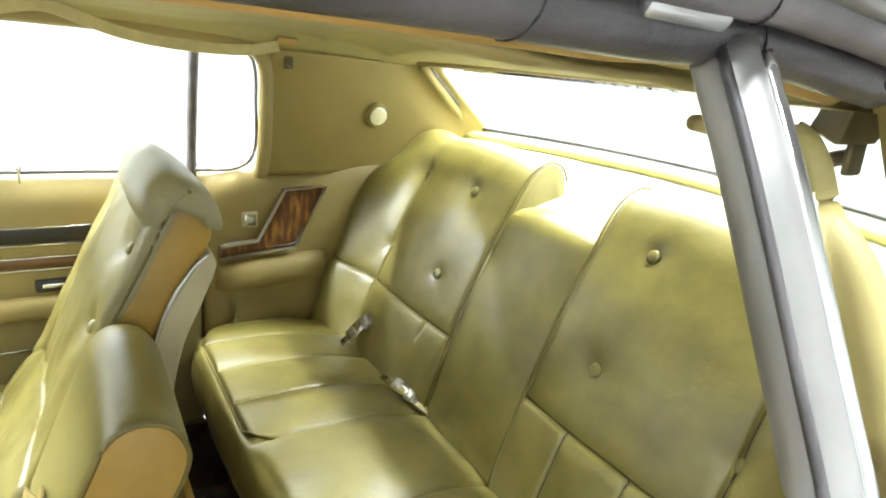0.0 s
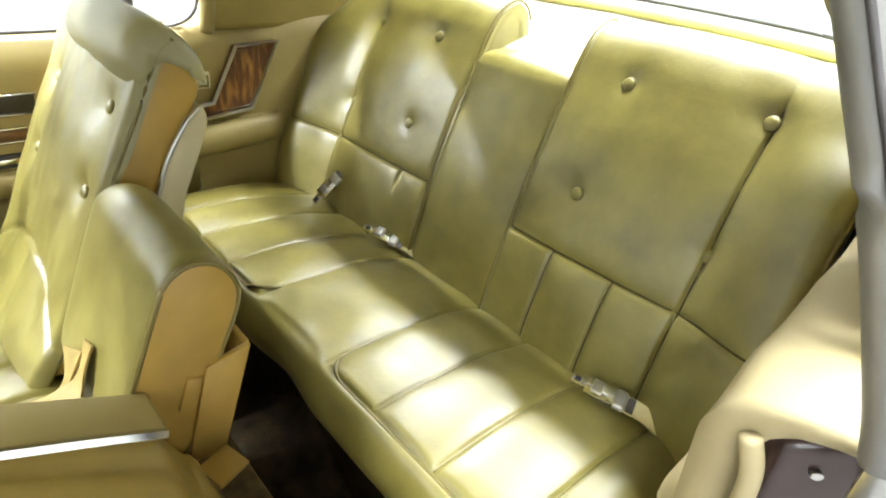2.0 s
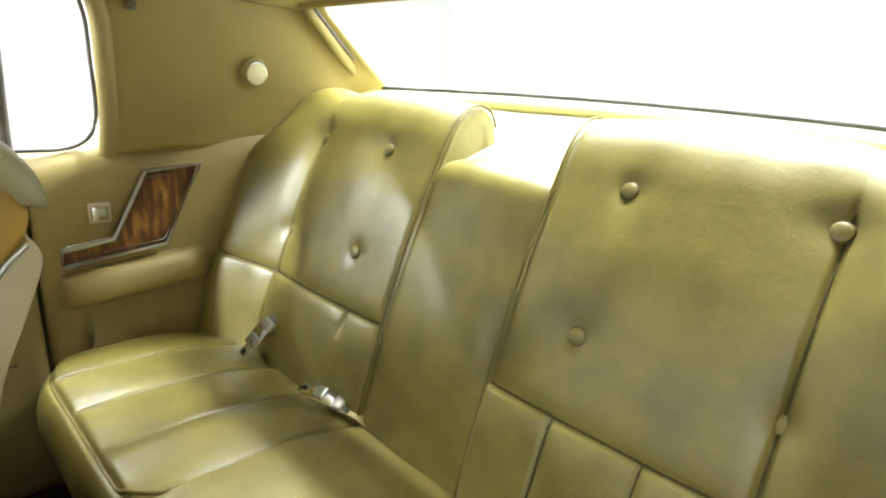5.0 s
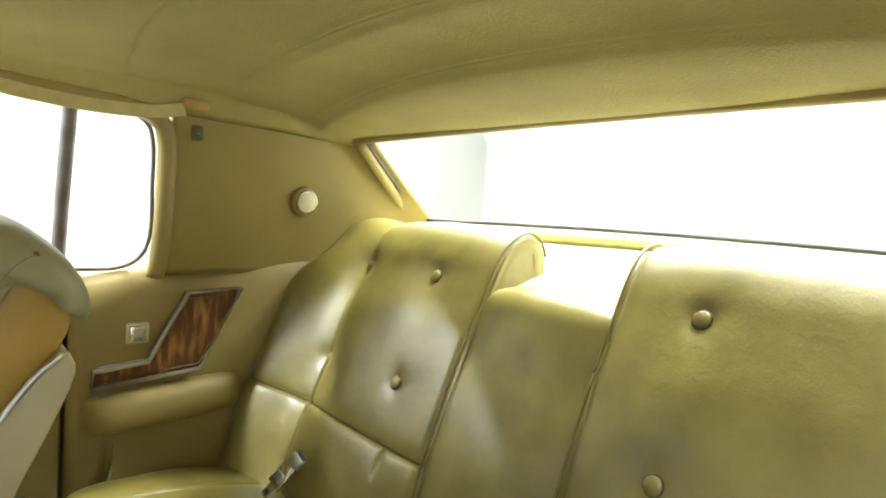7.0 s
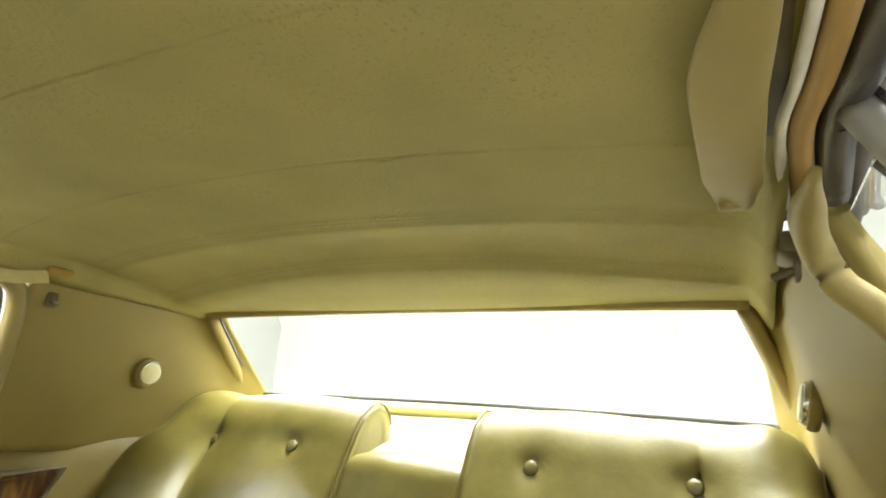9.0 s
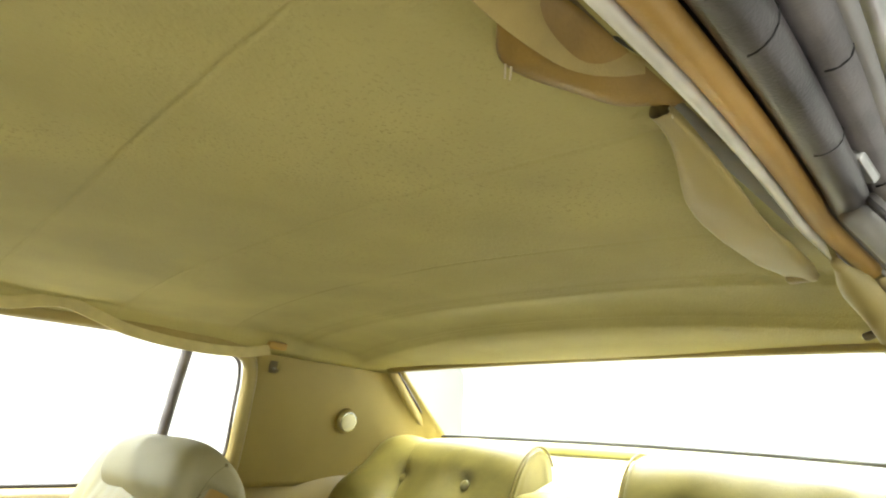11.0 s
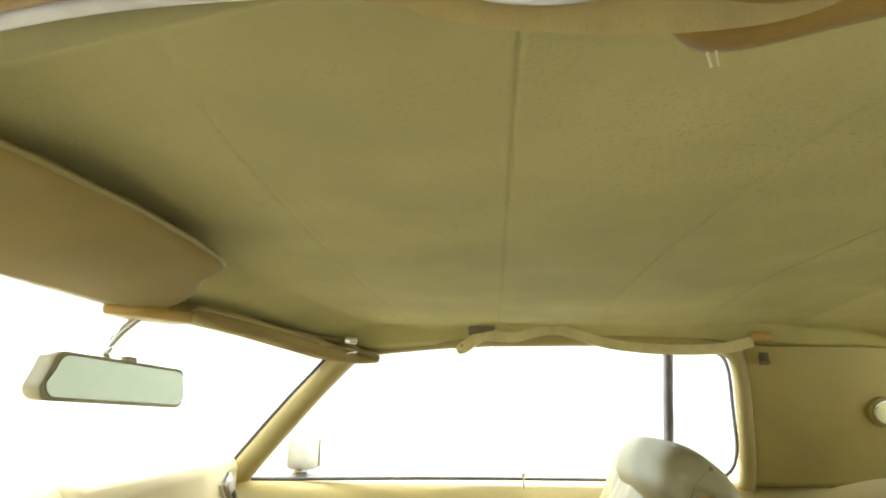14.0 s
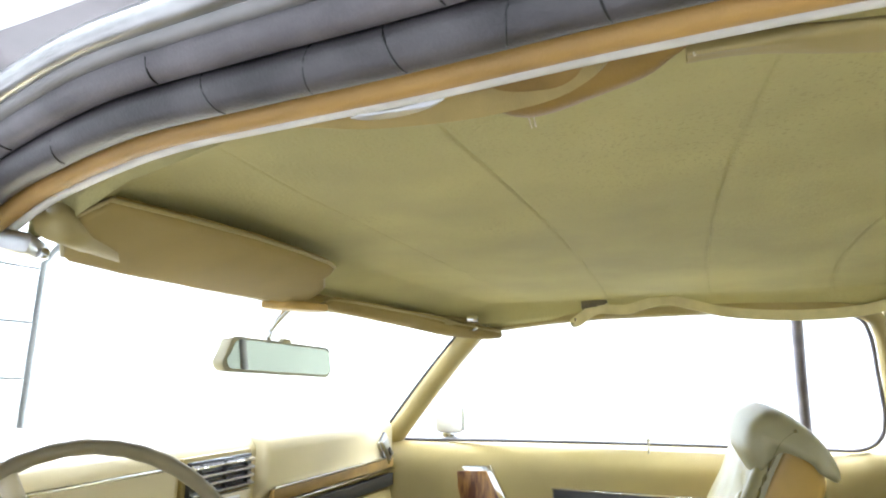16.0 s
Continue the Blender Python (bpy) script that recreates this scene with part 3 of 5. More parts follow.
for sign, outer in ((1, 0.672), (-1, 0.650)):
    half = grid("backrest", back_panel(sign, 0.118, outer), 250, 190, VINYL, rear)
    fn = back_panel(sign, 0.118, outer)
    across = lambda e: 0.05 + 0.88 * (e - 0.118) / (outer - 0.118)
    high = lambda z: min((k / 800 for k in range(640)), key=lambda s: abs(profile_at(BACK, s)[0][1] - z))
    sew = [[(0.490, z) for z in np.linspace(0.50, 1.025, 40)], [(e, 0.7065) for e in np.linspace(0.125, outer - 0.02, 40)]]
    if sign < 0:
        sew += [[(0.243, z) for z in np.linspace(0.50, 0.705, 16)], [(0.372, z) for z in np.linspace(0.50, 0.705, 16)]]
    for line in sew:
        lift = 0.0035 if line[0][1] == line[-1][1] else 0.0012
        tube("seam", [np.add(fn(across(e), high(z)), (-lift, 0, lift * 0.5)) for e, z in line], 0.0019, SEAM_CREASE, half, "dark sewn seam", sides=5, smooth=0)
    core = [tuple(back_point(BACK, s, -0.005)) for s in np.linspace(0.0, 1.0, 40)] + [(1.05, 0.80), (0.90, 0.49)]
    part("side_wall", slab(core, "y", sign * 0.1195, sign * 0.126, 0.0), VINYL, half)
    for by, bz in BUTTONS[sign]:
        hit = fn(across(by), high(bz))
        p = (hit[0] - 0.0030, hit[2] + 0.0012)
        bm = bmesh.new()
        bmesh.ops.create_uvsphere(bm, u_segments=18, v_segments=10, radius=0.0118)
        bm.transform(Matrix.Translation((p[0], sign * by, p[1])) @ pose(0, 0, 0, 0, -67, 0) @ Matrix.Diagonal((1, 1, 0.34, 1)))
        bt = part("button", bm, VINYL, half, "covered vinyl button")
        at = Matrix.Translation((p[0], sign * by, p[1])) @ pose(0, 0, 0, 0, -67, 0)
        # dark ring painted as the shade in the dimple round the button
        tube("button_ring_shade", [at @ Vector((0.0122 * math.cos(a), 0.0122 * math.sin(a), -0.001)) for a in np.linspace(0, 2 * math.pi, 21)[:-1]], 0.0012, SEAM_CREASE, bt, sides=5, smooth=0, closed=True)
    # piping down the inner and outer edges
    pts = [(*back_point(BACK, s, 0.004),) for s in np.linspace(0.03, 0.93, 26)]
    tube("piping", [(p[0], sign * 0.123, p[1]) for p in pts], 0.0028, PIPE, half, sides=6, smooth=2)
    tube("piping", [np.add(fn(0.925, s), (-0.002, 0, 0.001)) for s in np.linspace(0.03, 0.93, 40)], 0.0030, PIPE, half, sides=6, smooth=2)


def mid_panel(u, v):
    y = -0.121 + 0.242 * u
    p, d = profile_at(BACK_MID, v)
    off = 0.012 * math.sin(math.pi * u) ** 0.5 - 0.006 + 0.0025 * noise.noise(Vector((y * 12, p[1] * 9, 7)))
    q = p + np.array((-d[1], d[0])) * off
    return (q[0], y, q[1])


grid("centre_backrest", mid_panel, 40, 90, VINYL, rear)

# cushion
CU_SEAM = (-0.535, -0.40, -0.262, -0.122, 0.122, 0.262, 0.40, 0.535)


def cushion_front(y):
    return 0.426 + 0.016 * bell(y, 0.10) + 0.10 * ss(0.46, 0.68, abs(y - 0.02)) ** 2


CU_PROF = {}


def cushion(u, v):
    y = -0.635 + 1.30 * u
    xf = cushion_front(y)
    prof = CU_PROF.get(u) or CU_PROF.setdefault(u, spline([(0.875, 0.50), (0.82, 0.530), (0.70, 0.562), (0.56, 0.574 - 0.012 * bell(y, 0.10)), (xf + 0.045, 0.574 - 0.020 * bell(y, 0.10)), (xf + 0.010, 0.566 - 0.026 * bell(y, 0.10)), (xf - 0.006, 0.535 - 0.02 * bell(y, 0.10)), (xf - 0.010, 0.490), (xf + 0.004, 0.455), (xf + 0.055, 0.440), (xf + 0.150, 0.432), (xf + 0.175, 0.430)], 4))
    p, d = profile_at(prof, v)
    off = 0.0
    on_top = 1 - ss(0.575, 0.60, v)
    for sy in CU_SEAM:
        k = 1.0 if v > 0.05 else 0.3
        off -= 0.007 * groove(y - sy, 0.0036) * k * on_top
    near = min(abs(y - s) for s in CU_SEAM)
    off += 0.0045 * (1 - bell(near, 0.03)) * on_top
    off -= 0.008 * bell(v - 0.592, 0.006) * ss(0.10, 0.16, abs(y))
    edge = min(y + 0.635, 0.665 - y)
    off -= 0.06 * (1 - math.sqrt(max(0, 1 - (1 - min(1, edge / 0.07)) ** 2)))
    off += 0.003 * noise.noise(Vector((y * 9, v * 9, 1.7)))
    q = p + np.array((d[1], -d[0])) * off
    return (q[0], y, q[1])


cu = grid("seat_cushion", cushion, 420, 130, VINYL, rear)
for sy in CU_SEAM:
    tube("seam", [np.add(cushion((sy + 0.635) / 1.30, s), (0, 0, 0.0008)) for s in np.linspace(0.06, 0.515 if abs(sy) < 0.2 else 0.585, 40)], 0.0013, PIPE, cu, "sewn seam", sides=5, smooth=0)
part("heel_board", slab([(0.505, -0.62), (0.475, -0.45), (0.470, 0.0), (0.475, 0.45), (0.505, 0.64), (0.56, 0.64), (0.56, -0.62)], "z", 0.24, 0.445, 0.004), CARPET, rear, "dark brown carpeted board under the cushion")
for y0, y1, y2 in ((-0.615, -0.175, -0.122), (0.645, 0.175, 0.122)):
    front = [(y0 + (y1 - y0) * k / 30, 0.592) for k in range(31)]
    turn = [(y1 + (y2 - y1) * math.sin(a), 0.592 - 0.075 * (1 - math.cos(a))) for a in np.linspace(0.15, math.pi / 2, 10)]
    tube("piping", [np.add(cushion((y + 0.635) / 1.30, v), (-0.002, 0, 0.001)) for y, v in front + turn], 0.0033, PIPE, cu, sides=6, smooth=2)


# ---- belt buckles lying on the rear seat ----
def buckle(m, label):
    b = thing("seat_belt_buckle", label, "seat belt", "rear belts")
    part("plate", box((0.052, 0.042, 0.007), 0.003), CHROME, b, "polished chrome buckle plate")
    part("release", box((0.018, 0.026, 0.006), 0.002, Matrix.Translation((-0.006, 0, 0.006))), STEEL, b)
    part("tongue", box((0.030, 0.022, 0.003), 0.001, Matrix.Translation((-0.036, 0, 0.0))), CHROME, b)
    part("slot", box((0.010, 0.010, 0.002), 0.0, Matrix.Translation((-0.040, 0, 0.0016))), BLACK, b)
    part("sleeve", box((0.022, 0.040, 0.015), 0.006, Matrix.Translation((0.034, 0, -0.002)), 3), STEEL, b)
    part("keeper", box((0.014, 0.034, 0.008), 0.003, Matrix.Translation((0.052, 0, -0.005))), RUBBER, b)
    ribbon("webbing", [(0.04, 0, -0.003), (0.075, 0, -0.007), (0.105, 0, -0.022)], 0.036, (0, 1, 0), WEB, b)
    b.matrix_basis = m
    return b


bk = buckle(pose(0.772, -0.452, 0.574, 8, 6, -70), "chrome seat belt buckle lying on the rear cushion")
copy_thing(bk, pose(0.800, 0.192, 0.566, 12, 8, -65))
copy_thing(bk, pose(0.800, 0.440, 0.590, 20, -48, -20))


# ---- front passenger seat ----
seat = thing("passenger_seat", "upright olive vinyl front seat with wing headrest and pale shell", "car seat")
FY0, FY1 = 0.130, 0.590
FRONT = spline([(0.085, 0.52), (0.145, 0.62), (0.20, 0.75), (0.245, 0.85), (0.300, 0.955), (0.335, 1.025), (0.36, 1.045)], 6)
F_BUT = [(0.217, 0.932), (0.508, 0.914), (0.205, 0.808), (0.506, 0.788)]


def front_pad(u, v):
    y = FY0 + (FY1 - FY0) * u
    p, d = profile_at(FRONT, v)
    z = p[1]
    off = 0.012 + 0.010 * ss(0.30, 0.0, v)
    for by, bz in F_BUT:
        r = math.hypot(y - by, z - bz)
        off -= 0.009 * bell(r, 0.026) + 0.010 * bell(r, 0.06)
    m = 0.5 * (FY0 + FY1)
    arc = 0.665 - 0.10 * ((y - m) / 0.24) ** 2
    off -= 0.008 * groove(z - arc, 0.004)
    off += 0.012 * math.sin(math.pi * u) ** 0.6
    off += 0.004 * noise.noise(Vector((y * 12, z * 9, 5.5))) + 0.0025 * noise.noise(Vector((y * 30, z * 16, 2.5)))
    edge = min(u, 1 - u)
    off -= 0.022 * (1 - math.sqrt(max(0, 1 - (1 - min(1, edge / 0.03)) ** 2)))
    q = p + np.array((-d[1], d[0])) * off
    return (q[0], y, q[1])


pad = grid("backrest", front_pad, 90, 100, VINYL, seat, "olive vinyl pad with covered buttons")
for by, bz in F_BUT:
    s = min((k / 300 for k in range(300)), key=lambda s: abs(profile_at(FRONT, s)[0][1] - bz))
    hit = front_pad((by - FY0) / (FY1 - FY0), s)
    p = (hit[0] - 0.003, hit[2] + 0.0012)
    bm = bmesh.new()
    bmesh.ops.create_uvsphere(bm, u_segments=16, v_segments=8, radius=0.0115)
    bm.transform(Matrix.Translation((p[0], by, p[1])) @ pose(0, 0, 0, 0, -62, 0) @ Matrix.Diagonal((1, 1, 0.5, 1)))
    part("button", bm, VINYL, pad)
bolster = [(0.095, 0.53), (0.205, 0.755), (0.25, 0.85), (0.305, 0.955), (0.340, 1.022), (0.362, 1.030), (0.388, 1.005), (0.396, 0.97), (0.378, 0.93), (0.335, 0.865), (0.29, 0.77), (0.22, 0.53)]
part("side_bolster", slab(bolster, "y", FY0 + 0.004, FY1 - 0.004, 0.012, 3), TAN, seat, "tan vinyl side panel")
for y in (FY0 + 0.003, FY1 - 0.003):
    tube("piping", [(p[0] + 0.004, y, p[1]) for p in FRONT[::3]], 0.0032, PIPE, seat, sides=6, smooth=2)
shell_poly = spline([(0.385, 0.945), (0.360, 0.92), (0.325, 0.865), (0.300, 0.80), (0.27, 0.70), (0.235, 0.53), (0.30, 0.53), (0.325, 0.70), (0.345, 0.79), (0.375, 0.86), (0.398, 0.92), (0.392, 0.945)], 3)
part("back_shell", slab([tuple(p) for p in shell_poly], "y", FY0 - 0.002, FY1 + 0.002, 0.008, 3), SHELL, seat, "pale moulded plastic seat shell")
rim = [(0.385, FY0 - 0.003, 0.944), (0.360, FY0 - 0.003, 0.92), (0.325, FY0 - 0.003, 0.865), (0.300, FY0 - 0.003, 0.80), (0.27, FY0 - 0.003, 0.70), (0.235, FY0 - 0.003, 0.53)]
tube("chrome_rim", [(x, y - 0.003, z) for x, y, z in spline(rim, 4)], 0.0036, STEEL, seat, sides=6)

# wing headrest: a crescent that caps the seat top
HR = spline([(0.288, 0.985), (0.274, 1.03), (0.290, 1.072), (0.328, 1.090), (0.372, 1.064), (0.402, 1.026), (0.412, 0.990), (0.404, 0.981), (0.391, 1.000), (0.368, 1.014), (0.335, 1.024), (0.305, 1.004), (0.288, 0.985)], 5)[:-1]
HR = [(p[0] + 0.012, p[1] - 0.014) for p in HR]
rings = []
for k in range(25):
    a = -1 + 2 * k / 24
    f = max(0.0, 1 - abs(a) ** 4) ** 0.5
    yc = 0.305 + 0.175 * a
    cx, cz = 0.335, 1.02
    rings.append([(cx + (p[0] - cx) * (0.62 + 0.38 * f), yc, cz + (p[1] - cz) * (0.62 + 0.38 * f)) for p in HR])
loft("headrest", rings, HEADREST, seat, "greyish vinyl wing headrest with a centre welt")


FC = spline([(0.16, 0.50), (0.10, 0.525), (0.0, 0.535), (-0.15, 0.545), (-0.27, 0.54), (-0.315, 0.50), (-0.31, 0.40), (-0.29, 0.30)], 4)


def front_cushion(y0, y1):
    def fn(u, v):
        y = y0 + (y1 - y0) * u
        p, d = profile_at(FC, v)
        off = 0.0
        for k in range(1, 6):
            sy = y0 + (y1 - y0) * k / 6
            off -= 0.010 * groove(y - sy, 0.004)
        for sx in (-0.02,):
            off -= 0.010 * groove(p[0] - sx, 0.004)
        edge = min(u, 1 - u) * (y1 - y0)
        off -= 0.05 * (1 - math.sqrt(max(0, 1 - (1 - min(1, edge / 0.06)) ** 2)))
        q = p + np.array((d[1], -d[0])) * off
        return (q[0], y, q[1])
    return fn


grid("seat_cushion", front_cushion(0.02, 0.62), 120, 60, VINYL, seat)

# ---- upright centre armrest with its tan end cap and open bin ----
arm = thing("centre_armrest", "raised olive vinyl centre armrest with tan piped end cap", "armrest")
ARM = spline([(x - 0.003, z - 0.003) for x, z in [(0.125, 0.615), (0.165, 0.715), (0.203, 0.805), (0.222, 0.842), (0.252, 0.857), (0.286, 0.846), (0.306, 0.812), (0.303, 0.775), (0.270, 0.700), (0.225, 0.585), (0.175, 0.55), (0.125, 0.615)]], 4)[:-1]
rings = []
for y, k in ((-0.158, 0.86), (-0.157, 0.94), (-0.152, 0.985), (-0.142, 1.0), (-0.05, 1.01), (0.02, 1.01), (0.09, 1.0), (0.112, 0.97), (0.130, 0.90)):
    c0 = np.mean(ARM, axis=0)
    rings.append([(c0[0] + (p[0] - c0[0]) * k, y, c0[1] + (p[1] - c0[1]) * k) for p in ARM])
loft("armrest_pad", rings, VINYL, arm)
c0 = np.mean(ARM, axis=0)
cap = [(c0[0] + (p[0] - c0[0]) * 0.95, c0[1] + (p[1] - c0[1]) * 0.95) for p in ARM]
part("end_cap", slab(cap, "y", -0.166, -0.15, 0.005, 2), TAN, arm, "tan vinyl end cap")
tube("piping", [(p[0], -0.163, p[1]) for p in [(c0[0] + (q[0] - c0[0]) * 0.965, c0[1] + (q[1] - c0[1]) * 0.965) for q in ARM]], 0.0035, PIPE, arm, sides=6, smooth=1, closed=True)
bin_ = thing("seat_back_bin", "tan vinyl open storage bin behind the centre armrest", "storage bin")
part("side_panel", slab([(0.203, 0.545), (0.246, 0.698), (0.308, 0.710), (0.255, 0.540)], "y", -0.172, -0.162, 0.002), TAN, bin_)
part("side_panel", slab([(0.203, 0.545), (0.246, 0.698), (0.308, 0.710), (0.255, 0.540)], "y", 0.10, 0.11, 0.002), TAN, bin_)
part("back_panel", slab([(0.248, 0.540), (0.300, 0.710), (0.310, 0.710), (0.258, 0.540)], "y", -0.164, 0.10, 0.002), TAN, bin_)
part("lip", box((0.02, 0.012, 0.05), 0.002, Matrix.Translation((0.222, -0.166, 0.665)) @ pose(0, 0, 0, 0, 20, 0)), TAN, bin_)
part("bracket", box((0.05, 0.045, 0.008), 0.002, Matrix.Translation((0.235, -0.215, 0.562)) @ pose(0, 0, 0, 10, 0, 20)), TAN, bin_, "small tan hinge bracket")

# ---- driver's seat, tipped forward ----
drv = thing("driver_seat", "driver seat with its backrest folded forward, tan back panel upward", "car seat")


def folded(u, v):
    """Upper skin of the folded backrest: u from the hinge forward, v across."""
    x = 0.185 - 0.40 * u
    y = -0.60 + 0.44 * v
    z = 0.645 + 0.165 * u + 0.03 * math.sin(math.pi * u)
    lip = ss(-0.262, -0.235, y)
    z += 0.016 * lip - 0.05 * ss(-0.19, -0.16, y) + 0.008 * math.sin(math.pi * min(1, max(0, (y + 0.6) / 0.34)))
    z -= 0.05 * ss(-0.56, -0.60, y) + 0.05 * ss(0.06, 0.0, u)
    return (x, y, z)


grid("backrest", folded, 50, 60, OLIVETAN, drv, "tan vinyl seat back panel", thick=(0.04, 0, -0.09))
part("back_rail", slab([(0.17, 0.672), (0.02, 0.745), (-0.2, 0.845), (-0.2, 0.86), (0.02, 0.765), (0.175, 0.695)], "y", -0.236, -0.165, 0.006, 2), TRIM, drv, "beige moulded rail along the seat back")
ribbon("chrome_strip", [(0.172, -0.243, 0.690), (0.10, -0.243, 0.724), (0.02, -0.243, 0.760), (-0.10, -0.243, 0.812), (-0.2, -0.243, 0.858)], 0.008, (0, 0.5, 1), CHROME, drv, thick=0.003)
grid("seat_cushion", front_cushion(-0.60, 0.0), 120, 60, VINYL, drv)
part("seat_base", box((0.10, 0.62, 0.22), 0.02, Matrix.Translation((0.235, -0.33, 0.40))), HUMP, drv, "brown carpeted seat base")

# ---- crumpled front belts on the cushion ----
fbelt = thing("front_seat_belt", "loose tan lap belts lying crumpled on the front bench", "seat belt")
ribbon("webbing", [(0.145, -0.015, 0.685), (0.12, -0.03, 0.64), (0.085, -0.045, 0.61), (0.055, -0.06, 0.585), (0.02, -0.05, 0.565), (0.0, -0.01, 0.575), (0.02, 0.02, 0.562), (0.05, 0.0, 0.556)], 0.044,
       [(0.2, 1, 0.2), (0.5, 1, 0.5), (0.6, 0.6, 0.6), (0.2, 1, -0.5), (0.6, 0.7, 0.5), (1, 0.1, 0.6), (0.3, 1, 0.2), (0.2, 1, -0.3)], WEBTAN, fbelt, thick=0.003)
ribbon("webbing", [(0.13, 0.02, 0.66), (0.10, 0.0, 0.605), (0.06, 0.01, 0.578), (0.03, -0.03, 0.592), (0.0, -0.07, 0.578), (-0.03, -0.06, 0.556), (-0.04, -0.02, 0.553)], 0.044,
       [(0, 1, 0.4), (0.5, 1, 0.3), (0.9, 0.4, 0.5), (0.4, 0.8, 0.7), (1, 0.3, -0.2), (0.4, 1, 0.2), (0.9, 0.2, 0.1)], WEBTAN, fbelt, thick=0.003)
part("buckle", box((0.05, 0.04, 0.012), 0.003, pose(-0.06, -0.09, 0.568, 5, 0, 30)), CHROME, fbelt, "chrome lap belt buckle")


# ---- driver's side: open doorway, roof rail, quarter trim ----
RAIL = [(-0.62, 0.062, -0.363), (-0.53, 0.038, -0.268), (-0.45, 0.008, -0.168), (-0.37, -0.0184, -0.0786), (-0.29, -0.0281, -0.020), (-0.20, -0.0118, -0.0089), (-0.10, 0.0021, -0.0035), (0.0, 0.0077, -0.0051),
        (0.10, 0.0106, -0.0069), (0.20, 0.010, -0.0045), (0.30, 0.0068, -0.0032), (0.40, 0.0017, -0.0035), (0.48, -0.004, -0.0015), (0.60, 0.004, -0.012), (0.68, 0.012, -0.030)]


def rail_path(dy, dz, x0=-9, x1=9):
    return [(x, -0.625 - b + dy, 1.275 + c + dz) for x, b, c in RAIL if x0 <= x <= x1]


rr = thing("trim_driver_roof_rail", "worn door opening rail with tan windlace, black seals and bright drip moulding", "roof rail", kind="structure")
tube("flange", rail_path(0.028, 0.010, -9, 0.62), 0.0042, PAINTED, rr, "pale painted flange edge", sides=8)
tube("windlace", rail_path(0.015, 0.012, -9, 0.62), 0.0085, ORANGE, rr, "orange-tan vinyl windlace", sides=10)
tube("rubber_seal", rail_path(-0.0075, 0.0175, -9, 0.62), 0.0130, RUBBER, rr, "thick cracked black rubber door seal", sides=16)
tube("rubber_lip", rail_path(-0.026, 0.033), 0.0110, RUBBER2, rr, "faded rubber glass seal", sides=10)
tube("channel", rail_path(-0.037, 0.042), 0.0075, GREYTRIM, rr, "grey metal seal channel", sides=10)
tube("drip_moulding", rail_path(-0.046, 0.048), 0.0085, STEEL, rr, "bright polished drip moulding", sides=10)


def crack(x, dy, dz, r, lean):
    """A dark split round the underside of a seal."""
    b, c = np.interp(x, [q[0] for q in RAIL], [q[1] for q in RAIL]), np.interp(x, [q[0] for q in RAIL], [q[2] for q in RAIL])
    arc = [(x + lean * (a - 3.6), -0.625 - b + dy + r * math.cos(a), 1.275 + c + dz + r * math.sin(a)) for a in np.linspace(2.3, 4.9, 9)]
    tube("seal_crack", arc, 0.0007, BLACK, rr, sides=5, smooth=0)


for k, x in enumerate((-0.30, -0.17, -0.02, 0.05, 0.10, 0.16, 0.20, 0.33, 0.47)):
    crack(x, -0.0075, 0.0175, 0.0130, 0.003 * (-1) ** k)
for k, x in enumerate((-0.22, -0.05, 0.13, 0.27, 0.44)):
    crack(x, -0.026, 0.033, 0.0110, 0.002 * (-1) ** k)
part("clip", box((0.05, 0.016, 0.010), 0.004, pose(0.40, -0.646, 1.296, 30, 0, 0)), STEEL, rr, "small worn metal seal clip")
part("rail_cover", slab([(-0.622, 1.303), (-0.645, 1.315), (-0.662, 1.329), (-0.656, 1.343), (-0.60, 1.352), (-0.60, 1.322)], "x", -0.16, 0.74, 0.003), PAINT, rr)

# added dark slab: closes the gap and paints its shade
part("rail_gap_shade", slab([(-0.572, 1.303), (-0.594, 1.290), (-0.612, 1.291), (-0.612, 1.318), (-0.572, 1.318)], "x", -0.10, 0.70, 0.002), DULL, rr, "dark brown filler for the shaded gap behind the flange")

# leading edge of the quarter glass: bowed grey bar, rubber run and greenish pane
qs = thing("trim_driver_quarter_bar", "bowed grey metal bar at the quarter glass edge with black run seal", "window bar", kind="structure")
BAR = [(0.450, -0.634, 1.285), (0.450, -0.660, 1.240), (0.450, -0.694, 1.175), (0.450, -0.737, 1.090), (0.452, -0.776, 0.995), (0.456, -0.790, 0.950)]
tube("bar", BAR, 0.0142, GREYTRIM, qs, "rounded grey metal bar", sides=16)
tube("bright_edge", [(x + 0.006, y - 0.015, z) for x, y, z in BAR], 0.004, CHROME, qs)
tube("groove", [(x - 0.014, y - 0.008, z) for x, y, z in BAR], 0.0025, RUBBER, qs)
tube("run_seal", [(x + 0.040, y - 0.026, z) for x, y, z in BAR[2:]], 0.0055, FLOCK, qs, "speckled black flocked glass run", flat=0.7)
tube("surround", [(0.475, -0.611, 1.252), (0.55, -0.611, 1.246), (0.585, -0.618, 1.230), (0.592, -0.632, 1.20), (0.594, -0.664, 1.165), (0.598, -0.722, 1.05), (0.598, -0.765, 0.945)], lambda u: 0.004 + 0.0095 * ss(0.0, 0.16, u), TRIM, qs, "beige rounded quarter window surround", sides=12)
tube("frame_strip", [(x + 0.10, y - 0.036, z) for x, y, z in BAR[:5]], 0.012, GREYTRIM, qs)
part("latch", box((0.03, 0.02, 0.045), 0.004, pose(0.460, -0.792, 0.930)), STEEL, qs, "bare metal bar foot")
part("bolt", disc(0.005, 0.03, pose(0.448, -0.796, 0.905), 0.001, 10), BLACK, qs)


